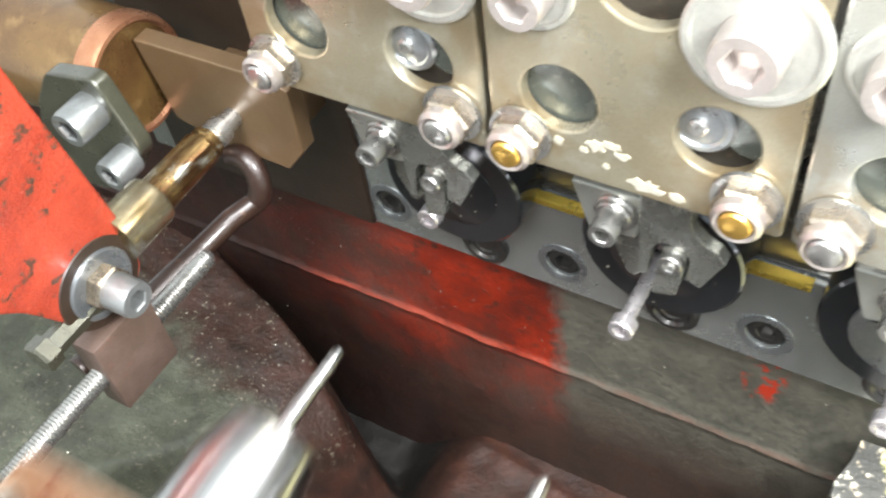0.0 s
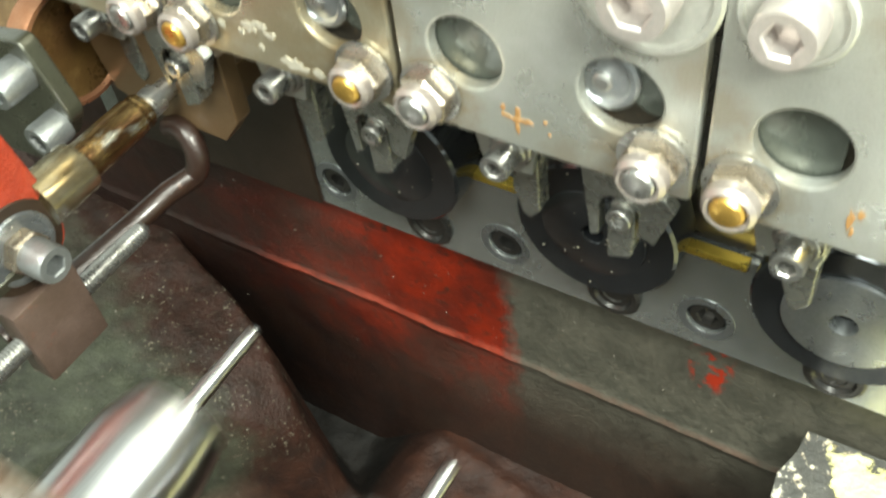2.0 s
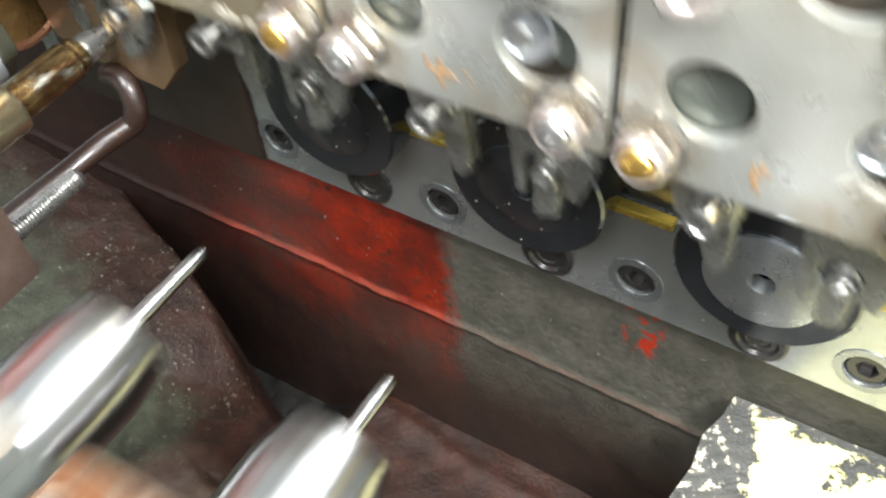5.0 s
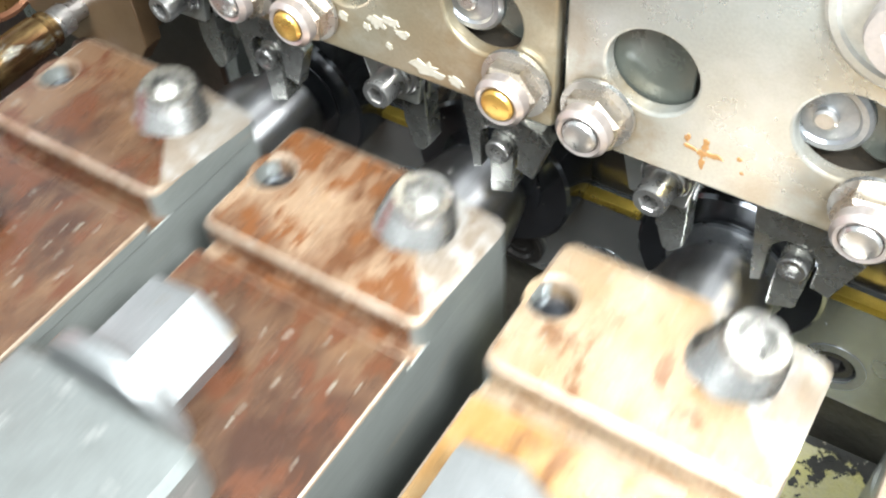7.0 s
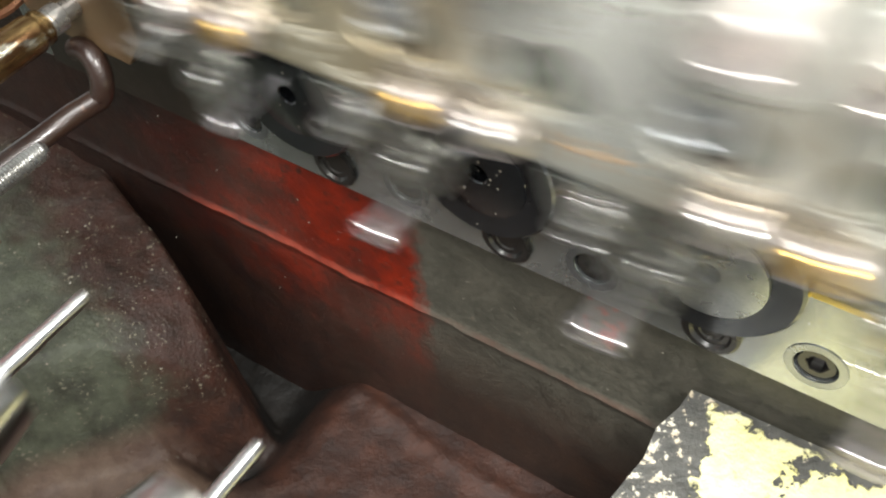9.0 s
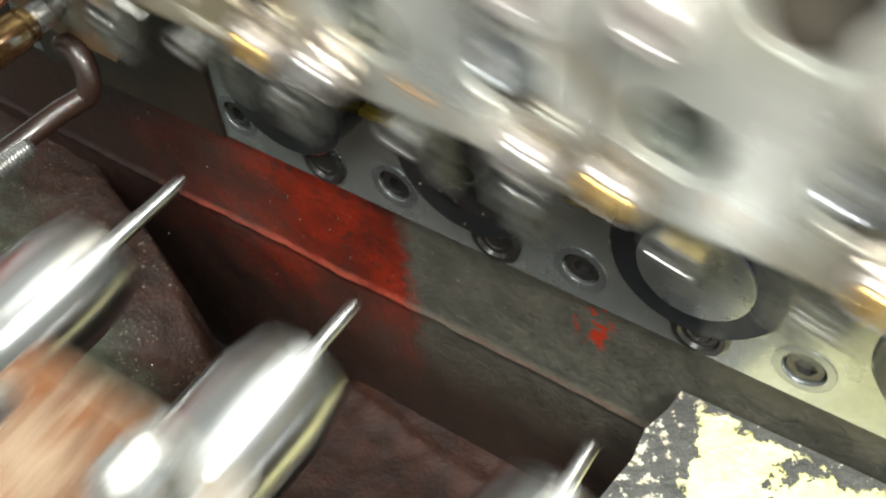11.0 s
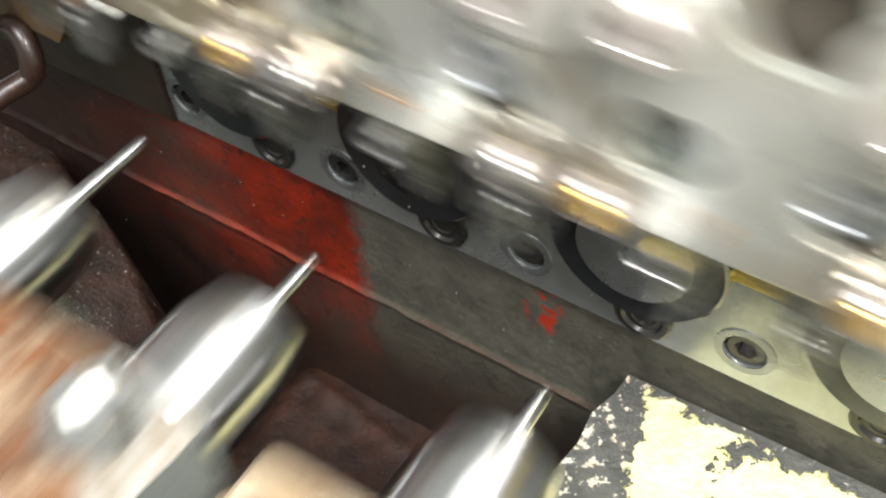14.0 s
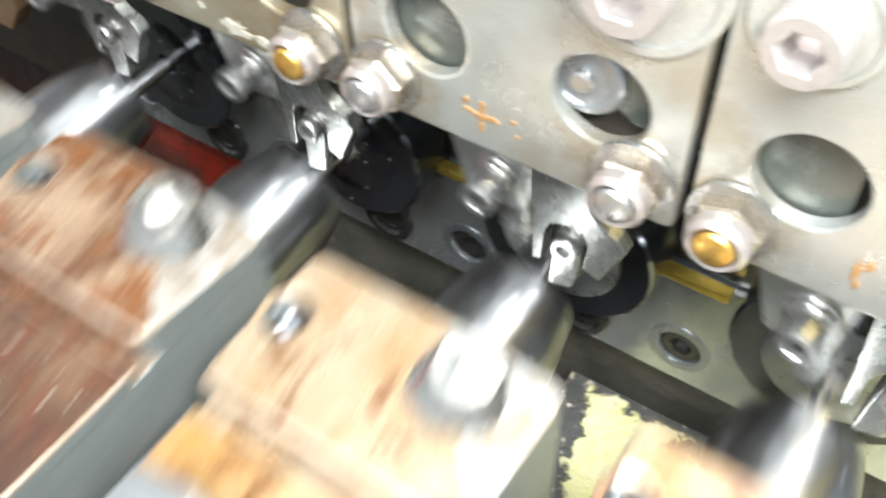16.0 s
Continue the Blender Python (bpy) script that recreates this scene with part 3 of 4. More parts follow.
def floor_height(x, y):
    """The side ledge slopes off to its edge above a brown floor with a dark pit in its corner."""
    edge = LEDGE_EDGE[-1][1]
    for (ya, xa), (yb, xb) in zip(LEDGE_EDGE, LEDGE_EDGE[1:]):
        if ya <= y <= yb:
            edge = xa + (xb - xa) * (y - ya) / (yb - ya)
            break
    edge += 0.007 * noise.noise((0.3, y * 45, 2.0)) + 0.003 * noise.noise((0.7, y * 170, 5.0))
    ledge = -0.125 - 0.10 * min(0, x + 0.23) - 0.055 * max(0, (min(x, -0.17) + 0.245) / 0.06) ** 2
    wob = 0.010 * noise.noise((x * 20, y * 20, 7.0))
    hole = smooth01(x + wob, -0.138, -0.196) * smooth01(y + wob, -0.088, -0.052)
    low = -0.204 - 0.055 * hole + 0.004 * smooth01(y, -0.055, -0.085)
    low += 0.0025 * math.exp(-((y + 0.003 + 0.16 * min(0, x + 0.07)) / 0.005) ** 2) * (1 - hole)
    z = low + (ledge - low) * smooth01(x, edge + 0.030, edge - 0.012)
    p = Vector((x, y, 0))
    return z + 0.0026 * noise.noise(p * 28) + 0.0011 * noise.noise(p * 95) + 0.0005 * noise.noise(p * 260)


def floor_mesh():
    """One cast sheet with a thickness, finer where the tools work."""
    def steps(*spans):
        out = [spans[0][0]]
        for a, z, n in spans:
            out += [a + (z - a) * i / n for i in range(1, n + 1)]
        return out
    xs = steps((-0.90, -0.40, 20), (-0.40, 0.06, 190), (0.06, 0.50, 30))
    ys = steps((-0.60, -0.20, 25), (-0.20, 0.024, 100))
    top = [(x, y, floor_height(x, y)) for y in ys for x in xs]
    w, h = len(xs), len(ys)
    low = [(x, y, -0.30) for x, y, z in top]
    n = len(top)
    faces = [(j * w + i, j * w + i + 1, (j + 1) * w + i + 1, (j + 1) * w + i) for j in range(h - 1) for i in range(w - 1)]
    rim = [i for i in range(w)] + [j * w + w - 1 for j in range(1, h)] + [(h - 1) * w + i for i in range(w - 2, -1, -1)] + [j * w for j in range(h - 2, 0, -1)]
    faces += [(a, a + n, b + n, b) for a, b in zip(rim, rim[1:] + rim[:1])]
    mesh = bpy.data.meshes.new("casting_floor")
    mesh.from_pydata(top + low, [], faces)
    return mesh


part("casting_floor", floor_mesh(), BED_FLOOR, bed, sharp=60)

# ---- die block ----
die_block = thing("die_block", (0, 0, 0), "grey steel die block with dark round dies and black socket screws", "die block")
part("lower_plate", prism(rounded([(-0.30, -0.0165), (0.34, -0.0165), (0.34, 0.036), (-0.30, 0.036)], 0.001), 0.0, 0.03, [(x, -0.0, 0.0073) for x in [PITCH * k for k in range(-3, 4)]]), DIE_PLATE, die_block)
part("upper_plate", prism(rounded([(-0.30, 0.0365), (0.34, 0.0365), (0.34, 0.26), (-0.30, 0.26)], 0.001), 0.003, 0.05, [(x, 0.080, 0.0082) for x in [PITCH * k + 0.005 for k in range(-3, 4)]]), UPPER, die_block)
for k in range(-3, 4):
    part("spot_face", prism([(PITCH * k + 0.0104 * math.cos(a), 0.0104 * math.sin(a)) for a in (radians(9 * d) for d in range(40))], -0.0004, 0.0002, [(PITCH * k, 0.0, 0.0074)], 0.0001), INSERT, die_block, "grey turned ring round a socket screw")
    screw("socket_screw", BLACK, die_block, PITCH * k, 0.006, 0.0, 0.0066, 0.0052, "black socket screw")
    part("bore_floor", lathe(bmesh.new(), [(0.0075, 0.012), (0.0075, 0.006)], 24, (PITCH * k, 0, 0)), BLACK, die_block)
    screw("socket_screw", BLACK, die_block, PITCH * k + 0.005, 0.014, 0.080, 0.0074, 0.008, "black socket screw")
for k, x in enumerate([STATIONS[0] - PITCH] + STATIONS + [STATIONS[-1] + PITCH]):
    if k == 0:
        continue
    die = part("die", lathe(bmesh.new(), [(0.0285, 0.0), (0.0285, DIE_Y + 0.001), (0.0275, DIE_Y), (0.0185, DIE_Y), (0.0185, DIE_Y + 0.004)], 56), DIE, die_block, "dark round steel die")
    placed(die, x, 0, AXIS_Z)
    lift = 0.0011 if k > 2 else 0.0
    ins = part("insert", lathe(bmesh.new(), [(0.0184, DIE_Y + 0.004), (0.0184, DIE_Y - 0.0002 - lift), (0.0180, DIE_Y - 0.0004 - lift), (0.0042, DIE_Y - 0.0004 - lift), (0.0036, DIE_Y), (0.0036, 0.03)], 44), INSERT if k > 2 else DIE, die, "grey die insert with a centre bore")
    washer = part("washer", lathe(bmesh.new(), [(0.0105, 0.0), (0.0105, -0.0015), (0.0095, -0.0022), (0.0075, -0.0022), (0.0065, -0.001), (0.0045, -0.001), (0.004, -0.0005)], 36), BLACK, die_block, "dark round retaining washer")
    placed(washer, x + 0.002, 0.0, -0.004)
    part("strip", box(bmesh.new(), x + 0.0275, x + 0.0475, -0.0040, 0.0004, 0.0350, 0.0379, 0.0003), BRASS, die_block, "narrow yellow brass strip")

part("brass_plate", box(bmesh.new(), 0.084, 0.24, -0.003, 0.0035, 0.0955, 0.20, 0.001), BRASS, die_block, "scraped yellow brass wear plate")

# ---- painted block ----
painted = thing("painted_block", (0.043, 0.005, -0.05), "black casting block with flaking yellow paint", "block")
part("block", ground_sheet([(0.0, 0.0), (0.30, 0.006), (0.30, -0.30), (-0.014, -0.30), (-0.010, -0.12), (-0.004, -0.075), (-0.006, -0.055), (-0.003, -0.035), (-0.0045, -0.022), (-0.001, -0.010)], lambda x, y: 0.0, -0.24, 0.0007, 2), YELLOW, painted).data.materials.append(YELLOW)

# ---- transfer plates ----


def lock_nut(parent, x, y, z, end, turn):
    """A nylon-insert nut on a washer, its axis along -y."""
    bm = lathe(bmesh.new(), [(0.0072, 0.0), (0.0075, -0.0006), (0.0075, -0.0052), (0.0067, -0.0062)], 6, start=turn)
    nut = placed(part("lock_nut", bm, NUT, parent, "zinc-plated hexagon lock nut", smooth=False), x, y, z)
    part("washer", lathe(bmesh.new(), [(0.0088, 0.0), (0.0088, 0.0012), (0.0082, 0.0016)], 30, (0, -0.0016, 0)), BRIGHT, nut)
    part("collar", lathe(bmesh.new(), [(0.0064, -0.006), (0.0063, -0.0086), (0.0052, -0.0098), (0.0044, -0.0094), (0.0042, -0.006)], 30), COLLAR, nut, "pale pinkish rounded nut collar")
    part("bolt_end", lathe(bmesh.new(), [(0.0041, -0.004), (0.0041, -0.0096), (0.0036, -0.0103), (0.0022, -0.0107)], 24), end, nut, "golden bolt end" if end is GOLD else "bright bolt end")


def transfer_plate(x, left_end, right_end, label, steel):
    t = thing("transfer_plate", (x, PLATE_Y, 0.0), label, "transfer plate", "row of transfer plates")
    w, z0, z1 = PITCH - 0.0014, 0.1125, 0.225
    out = rounded([(0.0007, z0), (w, z0), (w, z1), (0.0007, z1)], 0.0022)
    part("plate", prism(out, 0.0, 0.0042, [(0.0202, 0.1374, 0.0102), (0.0600, 0.1374, 0.0102), (0.041, 0.177, 0.0125), (0.0735, 0.1585, 0.0025)], 0.0007), steel, t)
    lock_nut(t, 0.0096, 0.0, 0.123, left_end, 0.3)
    lock_nut(t, 0.0692, 0.0, 0.123, right_end, 0.1)
    for sx, sz, big in ((0.0140, 0.1685, 0.70), (0.0650, 0.1675, 1.0)):
        ring = part("spot_face", lathe(bmesh.new(), [(r * big, y) for r, y in ((0.0160, 0.0), (0.0160, -0.0008), (0.0153, -0.0013), (0.0139, -0.0013), (0.0135, -0.0004), (0.0085, -0.0004))], 52), RING, t, "bright turned washer")
        placed(ring, sx, 0, sz)
        screw("cap_screw", HEAD, t, sx, -0.0004, sz, 0.0078 - 0.0012 * (big < 1), 0.0085, "bright socket cap screw")
    # what shows behind the round windows
    # added dark sheet, standing in for the shade deep in the windows
    part("backing", prism(rounded([(0.004, 0.1150), (0.076, 0.1150), (0.076, 0.20), (0.004, 0.20)], 0.003), 0.0078, 0.0088), STUD_BLOCK, t, "dark sheet added for the shaded depth behind the windows")
    part("slide_bar", prism(rounded([(0.0060, 0.1165), (0.0282, 0.1165), (0.0282, 0.1425), (0.0250, 0.1470), (0.0060, 0.1480)], 0.0035), 0.0046, 0.0076, bevel=0.0004), PANEL, t, "smooth green-grey slide bar")
    part("guide_block", prism(rounded([(0.0602, 0.1340), (0.0650, 0.1310), (0.0740, 0.1300), (0.0740, 0.1470), (0.0615, 0.1470)], 0.001), 0.0046, 0.0076), PANEL, t, "green-grey guide block")
    roll = placed(part("roller", lathe(bmesh.new(), [(0.0086, 0.0), (0.0086, -0.0040), (0.0078, -0.0048), (0.0066, -0.0048), (0.0060, -0.0042), (0.0034, -0.0046), (0.0008, -0.0050)], 36), INSERT, t, "bright round roller end"), 0.0548, 0.0078, 0.1385)
    part("axle", lathe(bmesh.new(), [(0.0024, -0.0040), (0.0024, -0.0058), (0.0018, -0.0062)], 20), BRIGHT, roll, "bright axle end")
    # gripper fingers, carried behind the plate
    jaw_l = part("left_finger", prism(rounded([(-0.012, 0.036), (0.0075, 0.036), (0.0075, -0.010), (-0.0065, -0.010)], 0.0015), 0.0, 0.006), JAW, t, "steel gripper finger carrier")
    part("blade", prism(rounded([(-0.0022, -0.004), (0.0060, -0.004), (0.0084, -0.027), (0.0055, -0.031), (0.0030, -0.030), (-0.0008, -0.021)], 0.0008), -0.0006, 0.006, bevel=0.0004), JAW, jaw_l, "worn finger blade")
    part("bracket", prism(rounded([(-0.0145, 0.0072), (0.0080, 0.0078), (0.0066, -0.0092), (-0.0086, -0.0112)], 0.0012), -0.0040, -0.0012, bevel=0.0005), PLATE, jaw_l, "oiled clamp bracket")
    for r, y in ((0.0066, -0.0040), (0.0056, -0.0056)):
        placed(part("washer", lathe(bmesh.new(), [(r, 0.0), (r, -0.0012), (r * 0.94, -0.0016)], 28), BRIGHT, jaw_l), 0, y, 0)
    screw("cap_screw", BRIGHT, jaw_l, 0, -0.0072, 0, 0.0044, 0.0080, "bright cap screw")
    # the lever is a flat plate with a slot from below round its screw and a round cut beside the nut
    lever_out = [(-0.0107, 0.046), (-0.0107, 0.0229), (-0.0098, -0.001), (-0.0096, -0.0088), (-0.0070, -0.0078), (-0.0061, 0.0036), (-0.0050, 0.0063), (-0.0028, 0.0079), (0.0010, 0.0079), (0.0038, 0.0064), (0.0055, 0.0038), (0.0047, -0.0047), (0.0093, -0.0066)]
    cut = [(0.0152 + 0.0108 * math.cos(d), 0.0212 + 0.0108 * math.sin(d)) for d in (radians(e) for e in range(258, 160, -8))]
    jaw_r = part("right_finger", prism(lever_out + [(0.0135, 0.0030), (0.0155, 0.0072)] + cut + [(0.0056, 0.032), (0.0056, 0.046)], 0.0, 0.0045, bevel=0.0003), JAW, t, "broad flat steel gripper lever with a slot")
    part("tongue", prism(rounded([(-0.0032, 0.0032), (-0.0024, 0.0060), (0.0002, 0.0071), (0.0028, 0.0062), (0.0043, 0.0036), (0.0034, -0.0060), (0.0020, -0.0150), (-0.0052, -0.0170), (-0.0044, -0.0060)], 0.0012), 0.0006, 0.008, bevel=0.0005), JAW, jaw_r, "worn finger tongue")
    screw("cap_screw", BRIGHT, jaw_r, 0.0004, 0.0006, 0.0018, 0.0036, 0.0034, "small bright cap screw")
    return t, jaw_l, jaw_r


GAP = -0.1535
PLATES = [transfer_plate(GAP + PITCH * k, a, b, lab, PLATE_BROWN if k < 2 else PLATE) for k, (a, b, lab) in enumerate((
    (BRIGHT, BRIGHT, "oiled beige steel transfer plate with round windows"),
    (GOLD, GOLD, "oiled steel transfer plate with pale corrosion patches"),
    (BRIGHT, BRIGHT, "oiled steel transfer plate with a cross-shaped rust mark"),
    (GOLD, GOLD, "oiled steel transfer plate at the row's end")))]



def blot(cx, cz, r, seed, stretch=1.0):
    """A thin flake with a ragged outline on a plate's face."""
    rng = random.Random(seed)
    pts = []
    for i in range(18):
        a = 2 * math.pi * i / 18
        q = r * rng.uniform(0.55, 1.25)
        pts.append((cx + q * stretch * math.cos(a), cz + q * math.sin(a)))
    return prism(pts, -0.00025, 0.0003, (), 0.0001)


MARKS = [(2, RUST, 0.0335, 0.1215, 0.0010, 1.0), (2, RUST, 0.0340, 0.1240, 0.0020, 0.40), (2, RUST, 0.0338, 0.1190, 0.0018, 0.35), (2, RUST, 0.0362, 0.1219, 0.0008, 2.6), (2, RUST, 0.0310, 0.1221, 0.0007, 2.4), (2, RUST, 0.0300, 0.1243, 0.0011, 0.6),
         (2, RUST, 0.0415, 0.1235, 0.0006, 1.0), (2, RUST, 0.0425, 0.1200, 0.0005, 1.0), (3, RUST, 0.0330, 0.1222, 0.0034, 0.26), (3, RUST, 0.0348, 0.1246, 0.0014, 0.7), (3, RUST, 0.0338, 0.1190, 0.0014, 0.4),
         (1, PALE, 0.0300, 0.1255, 0.0020, 1.3), (1, PALE, 0.0345, 0.1270, 0.0016, 1.5), (1, PALE, 0.0375, 0.1245, 0.0013, 1.8), (1, PALE, 0.0270, 0.1230, 0.0012, 1.0), (1, PALE, 0.0440, 0.1165, 0.0024, 1.8), (1, PALE, 0.0520, 0.1160, 0.0016, 1.5), (1, PALE, 0.0330, 0.1195, 0.0010, 1.0), (1, PALE, 0.0200, 0.1240, 0.0014, 1.2)]
for i, (k, mat, mx, mz, mr, st) in enumerate(MARKS):
    part("rust_mark" if mat is RUST else "corrosion_patch", blot(mx, mz, mr, i, st), mat, PLATES[k][0], "orange rust mark" if mat is RUST else "pale corrosion patch")

# ---- ram slide ----
ram = thing("ram_slide", (0, 0, 0), "reciprocating ram slide with rusty copper-brown tool blocks", "ram slide")
PINS = [0.0165, 0.0050, 0.0000, 0.0000]


def flat_prism(outline, z0, z1, holes=(), bevel=0.0008):
    """A plate in the x-y plane from z0 to z1, with round holes (x, y, r)."""
    mesh = prism(outline, -z1, -z0, holes, bevel)
    mesh.transform(Matrix(((1, 0, 0, 0), (0, 0, 1, 0), (0, -1, 0, 0), (0, 0, 0, 1))))
    return mesh


def two_faced(mesh, side):
    """Gives the faces that look along x the smooth side material."""
    mesh.materials.append(side)
    lo, hi = min(v.co.x for v in mesh.vertices), max(v.co.x for v in mesh.vertices)
    for f in mesh.polygons:
        if abs(f.normal.x) > 0.3 and abs(f.normal.z) < 0.93 and not lo + 0.004 < f.center.x < hi - 0.004:
            f.material_index = 1


def highlit_worn_edges(mesh):
    """Gives the narrow bevels a bright worn metal that also carries their highlight."""
    mesh.materials.append(EDGE)
    last = len(mesh.materials) - 1
    for f in mesh.polygons:
        if 0.25 < f.normal.z < 0.96 and f.area < 0.00016 and f.material_index != 2:
            f.material_index = last


def tool_cap(x, xa, xb):
    """The clamping cap: rounded corners, a drilled hole, and a slanting flat cut for the set screw."""
    mesh = flat_prism(rounded([(xa, -0.1045), (xb, -0.1045), (xb, -0.0650), (xa, -0.0650)], 0.0045), 0.0836, 0.0942, [(x - 0.0215, -0.0820, 0.0052)], 0.0013)
    bm = bmesh.new()
    bm.from_mesh(mesh)
    # the plane runs from the cap's front edge to its rear corner and falls to the front corner
    a, b, c = Vector((x + 0.006, -0.064, 0.0944)), Vector((xb, -0.1040, 0.0944)), Vector((xb, -0.064, 0.0893))
    n = (b - a).cross(c - a)
    if n.z < 0:
        n = -n
    cut = bmesh.ops.bisect_plane(bm, geom=bm.verts[:] + bm.edges[:] + bm.faces[:], plane_co=a, plane_no=n, clear_outer=True)
    rim = [e for e in cut["geom_cut"] if isinstance(e, bmesh.types.BMEdge)]
    bmesh.ops.edgeloop_fill(bm, edges=rim, mat_nr=2)
    bmesh.ops.recalc_face_normals(bm, faces=bm.faces)
    bm.to_mesh(mesh)
    bm.free()
    return mesh, n.normalized()


def set_screw_mesh():
    """A tapering threaded set screw along +z with an open hexagon socket."""
    bm = bmesh.new()
    seg = 36
    rings = []

    def ring(r, z, hexed=False):
        out = []
        for i in range(seg):
            a = 2 * math.pi * i / seg
            q = r * math.cos(math.pi / 6) / math.cos((a % (math.pi / 3)) - math.pi / 6) if hexed else r
            out.append(bm.verts.new((q * math.cos(a), q * math.sin(a), z)))
        rings.append(out)

    ring(0.0108, -0.006)
    ring(0.0106, 0.0004)
    for i in range(13):
        ring(0.0094 - 0.00016 * i + (0.0006 if i % 2 else 0), 0.0012 + 0.00085 * i)
    for r, z, h in ((0.0074, 0.0126, False), (0.0068, 0.0134, False), (0.0050, 0.0134, True), (0.0047, 0.0128, True), (0.0046, 0.0055, True)):
        ring(r, z, h)
    for lo, hi in zip(rings, rings[1:]):
        for i in range(seg):
            bm.faces.new((lo[i], lo[(i + 1) % seg], hi[(i + 1) % seg], hi[i]))
    bm.faces.new(rings[0])
    bm.faces.new(rings[-1])
    bmesh.ops.recalc_face_normals(bm, faces=bm.faces)
    mesh = bpy.data.meshes.new("set_screw")
    bm.to_mesh(mesh)
    bm.free()
    return mesh


SET_SCREW = set_screw_mesh()
for k, x in enumerate(STATIONS):
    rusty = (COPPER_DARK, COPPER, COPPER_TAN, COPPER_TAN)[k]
    xa, xb = x - 0.0272, x + 0.0377
    mesh, lean = tool_cap(x, xa, xb)
    mesh.materials.append(rusty)
    two_faced(mesh, SIDE)
    mesh.materials.append(WORN)
    highlit_worn_edges(mesh)
    block = part("tool_block", mesh, rusty, ram, ("rusty brown tool block in a darkened, shaded tone", "rusty copper-brown oiled tool block", "golden-brown oiled tool block", "golden-brown oiled tool block")[k])
    body = flat_prism(rounded([(xa + 0.0006, -0.200), (xb - 0.0002, -0.200), (xb - 0.0002, -0.0655), (xa + 0.0006, -0.0655)], 0.003), 0.0, 0.0848, (), 0.0004)
    body.materials.append(rusty)
    two_faced(body, SIDE)
    part("body", body, rusty, block)
    rear = flat_prism(rounded([(xa + 0.001, -0.200), (xb, -0.200), (xb, -0.1085), (xa + 0.001, -0.1085)], 0.0015), 0.0835, 0.0885)
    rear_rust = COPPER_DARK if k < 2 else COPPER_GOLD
    rear.materials.append(rear_rust)
    two_faced(rear, SIDE)
    highlit_worn_edges(rear)
    part("rear_block", rear, rear_rust, block, "darker rusty rear part" if k == 1 else "")
    bolt = part("set_screw", SET_SCREW, SET_STEEL, block, "threaded steel set screw with hexagon socket")
    bolt.matrix_local = Matrix.Translation((x + 0.0195, -0.0785, 0.0920)) @ Matrix.Rotation(radians(13), 4, "Y")
    grub = part("grub_screw", socket_screw_mesh(0.0050, 0.0045, axis="z"), DIE, block, "steel grub screw sunk in its hole")
    placed(grub, x - 0.0215, -0.0820, 0.0842)
    if k == 2:
        part("key", box(bmesh.new(), x - 0.004, x + 0.022, -0.1080, -0.1062, 0.0840, 0.0868, 0.0004), EDGE, block, "bright key in the groove")
    holder = part("punch_holder", lathe(bmesh.new(), [(0.0190, -0.066), (0.0190, -0.034), (0.0187, -0.031), (0.0160, -0.0185), (0.0150, -0.018), (0.003, -0.018)], 48), POLISHED, block, "polished round punch holder")
    placed(holder, x, 0, AXIS_Z)
    pin = part("punch_pin", lathe(bmesh.new(), [(0.0030, -0.02), (0.0030, PINS[k] - 0.018), (0.0026, PINS[k] - 0.0175), (0.0026, PINS[k] - 0.0003), (0.0022, PINS[k])], 24), POLISHED, holder, "slim bright punch pin")
    head = part("hexagon_bolt", lathe(bmesh.new(), [(0.0125, -0.148), (0.0135, -0.146), (0.0135, -0.128), (0.0130, -0.1265), (0.0112, -0.1255)], 6, start=0.2), HEX, block, "large dull hexagon bolt head", smooth=False)
    placed(head, x - 0.008, 0, 0.093)
    part("flange", lathe(bmesh.new(), [(0.0185, -0.153), (0.0185, -0.149), (0.0178, -0.148), (0.0135, -0.148)], 40), HEX, head, "dull round bolt flange")
    clamp = part("clamp", box(bmesh.new(), x - 0.030, x + 0.022, -0.195, -0.1535, 0.03, 0.104, 0.005, 3), GREY_OILY, block, "oily grey rounded clamp")


def block_drops(x, seed):
    """Small oil drops and bright chips lying on a tool block."""
    rng = random.Random(seed)
    bm = bmesh.new()
    for _ in range(30):
        on_cap = rng.random() < 0.25
        px = x + rng.uniform(-0.024, 0.004 if on_cap else 0.034)
        py, pz = (rng.uniform(-0.102, -0.070), 0.0943) if on_cap else (rng.uniform(-0.150, -0.112), 0.0886)
        r = rng.choice((0.0003, 0.0004, 0.0004, 0.0006))
        m = Matrix.Translation((px, py, pz)) @ Matrix.Rotation(rng.uniform(0, 3.1), 4, "Z") @ Matrix.Diagonal((r * rng.uniform(1, 2.4), r, r * 0.6, 1))
        bmesh.ops.create_icosphere(bm, subdivisions=1, radius=1.0, matrix=m)
    return bm


for k, block in enumerate([c for c in ram.children if c.name.startswith("tool_block")]):
    tagged(part("oil_drops", block_drops(STATIONS[k], 30 + k), DROP, block, "glistening oil drops and bright chips"), kind="stuff")
part("crosshead", box(bmesh.new(), STATIONS[0] - 0.06, STATIONS[-1] + 0.06, -0.42, -0.201, -0.06, 0.085, 0.004, 3), GREY_OILY, ram, "oily grey ram crosshead")

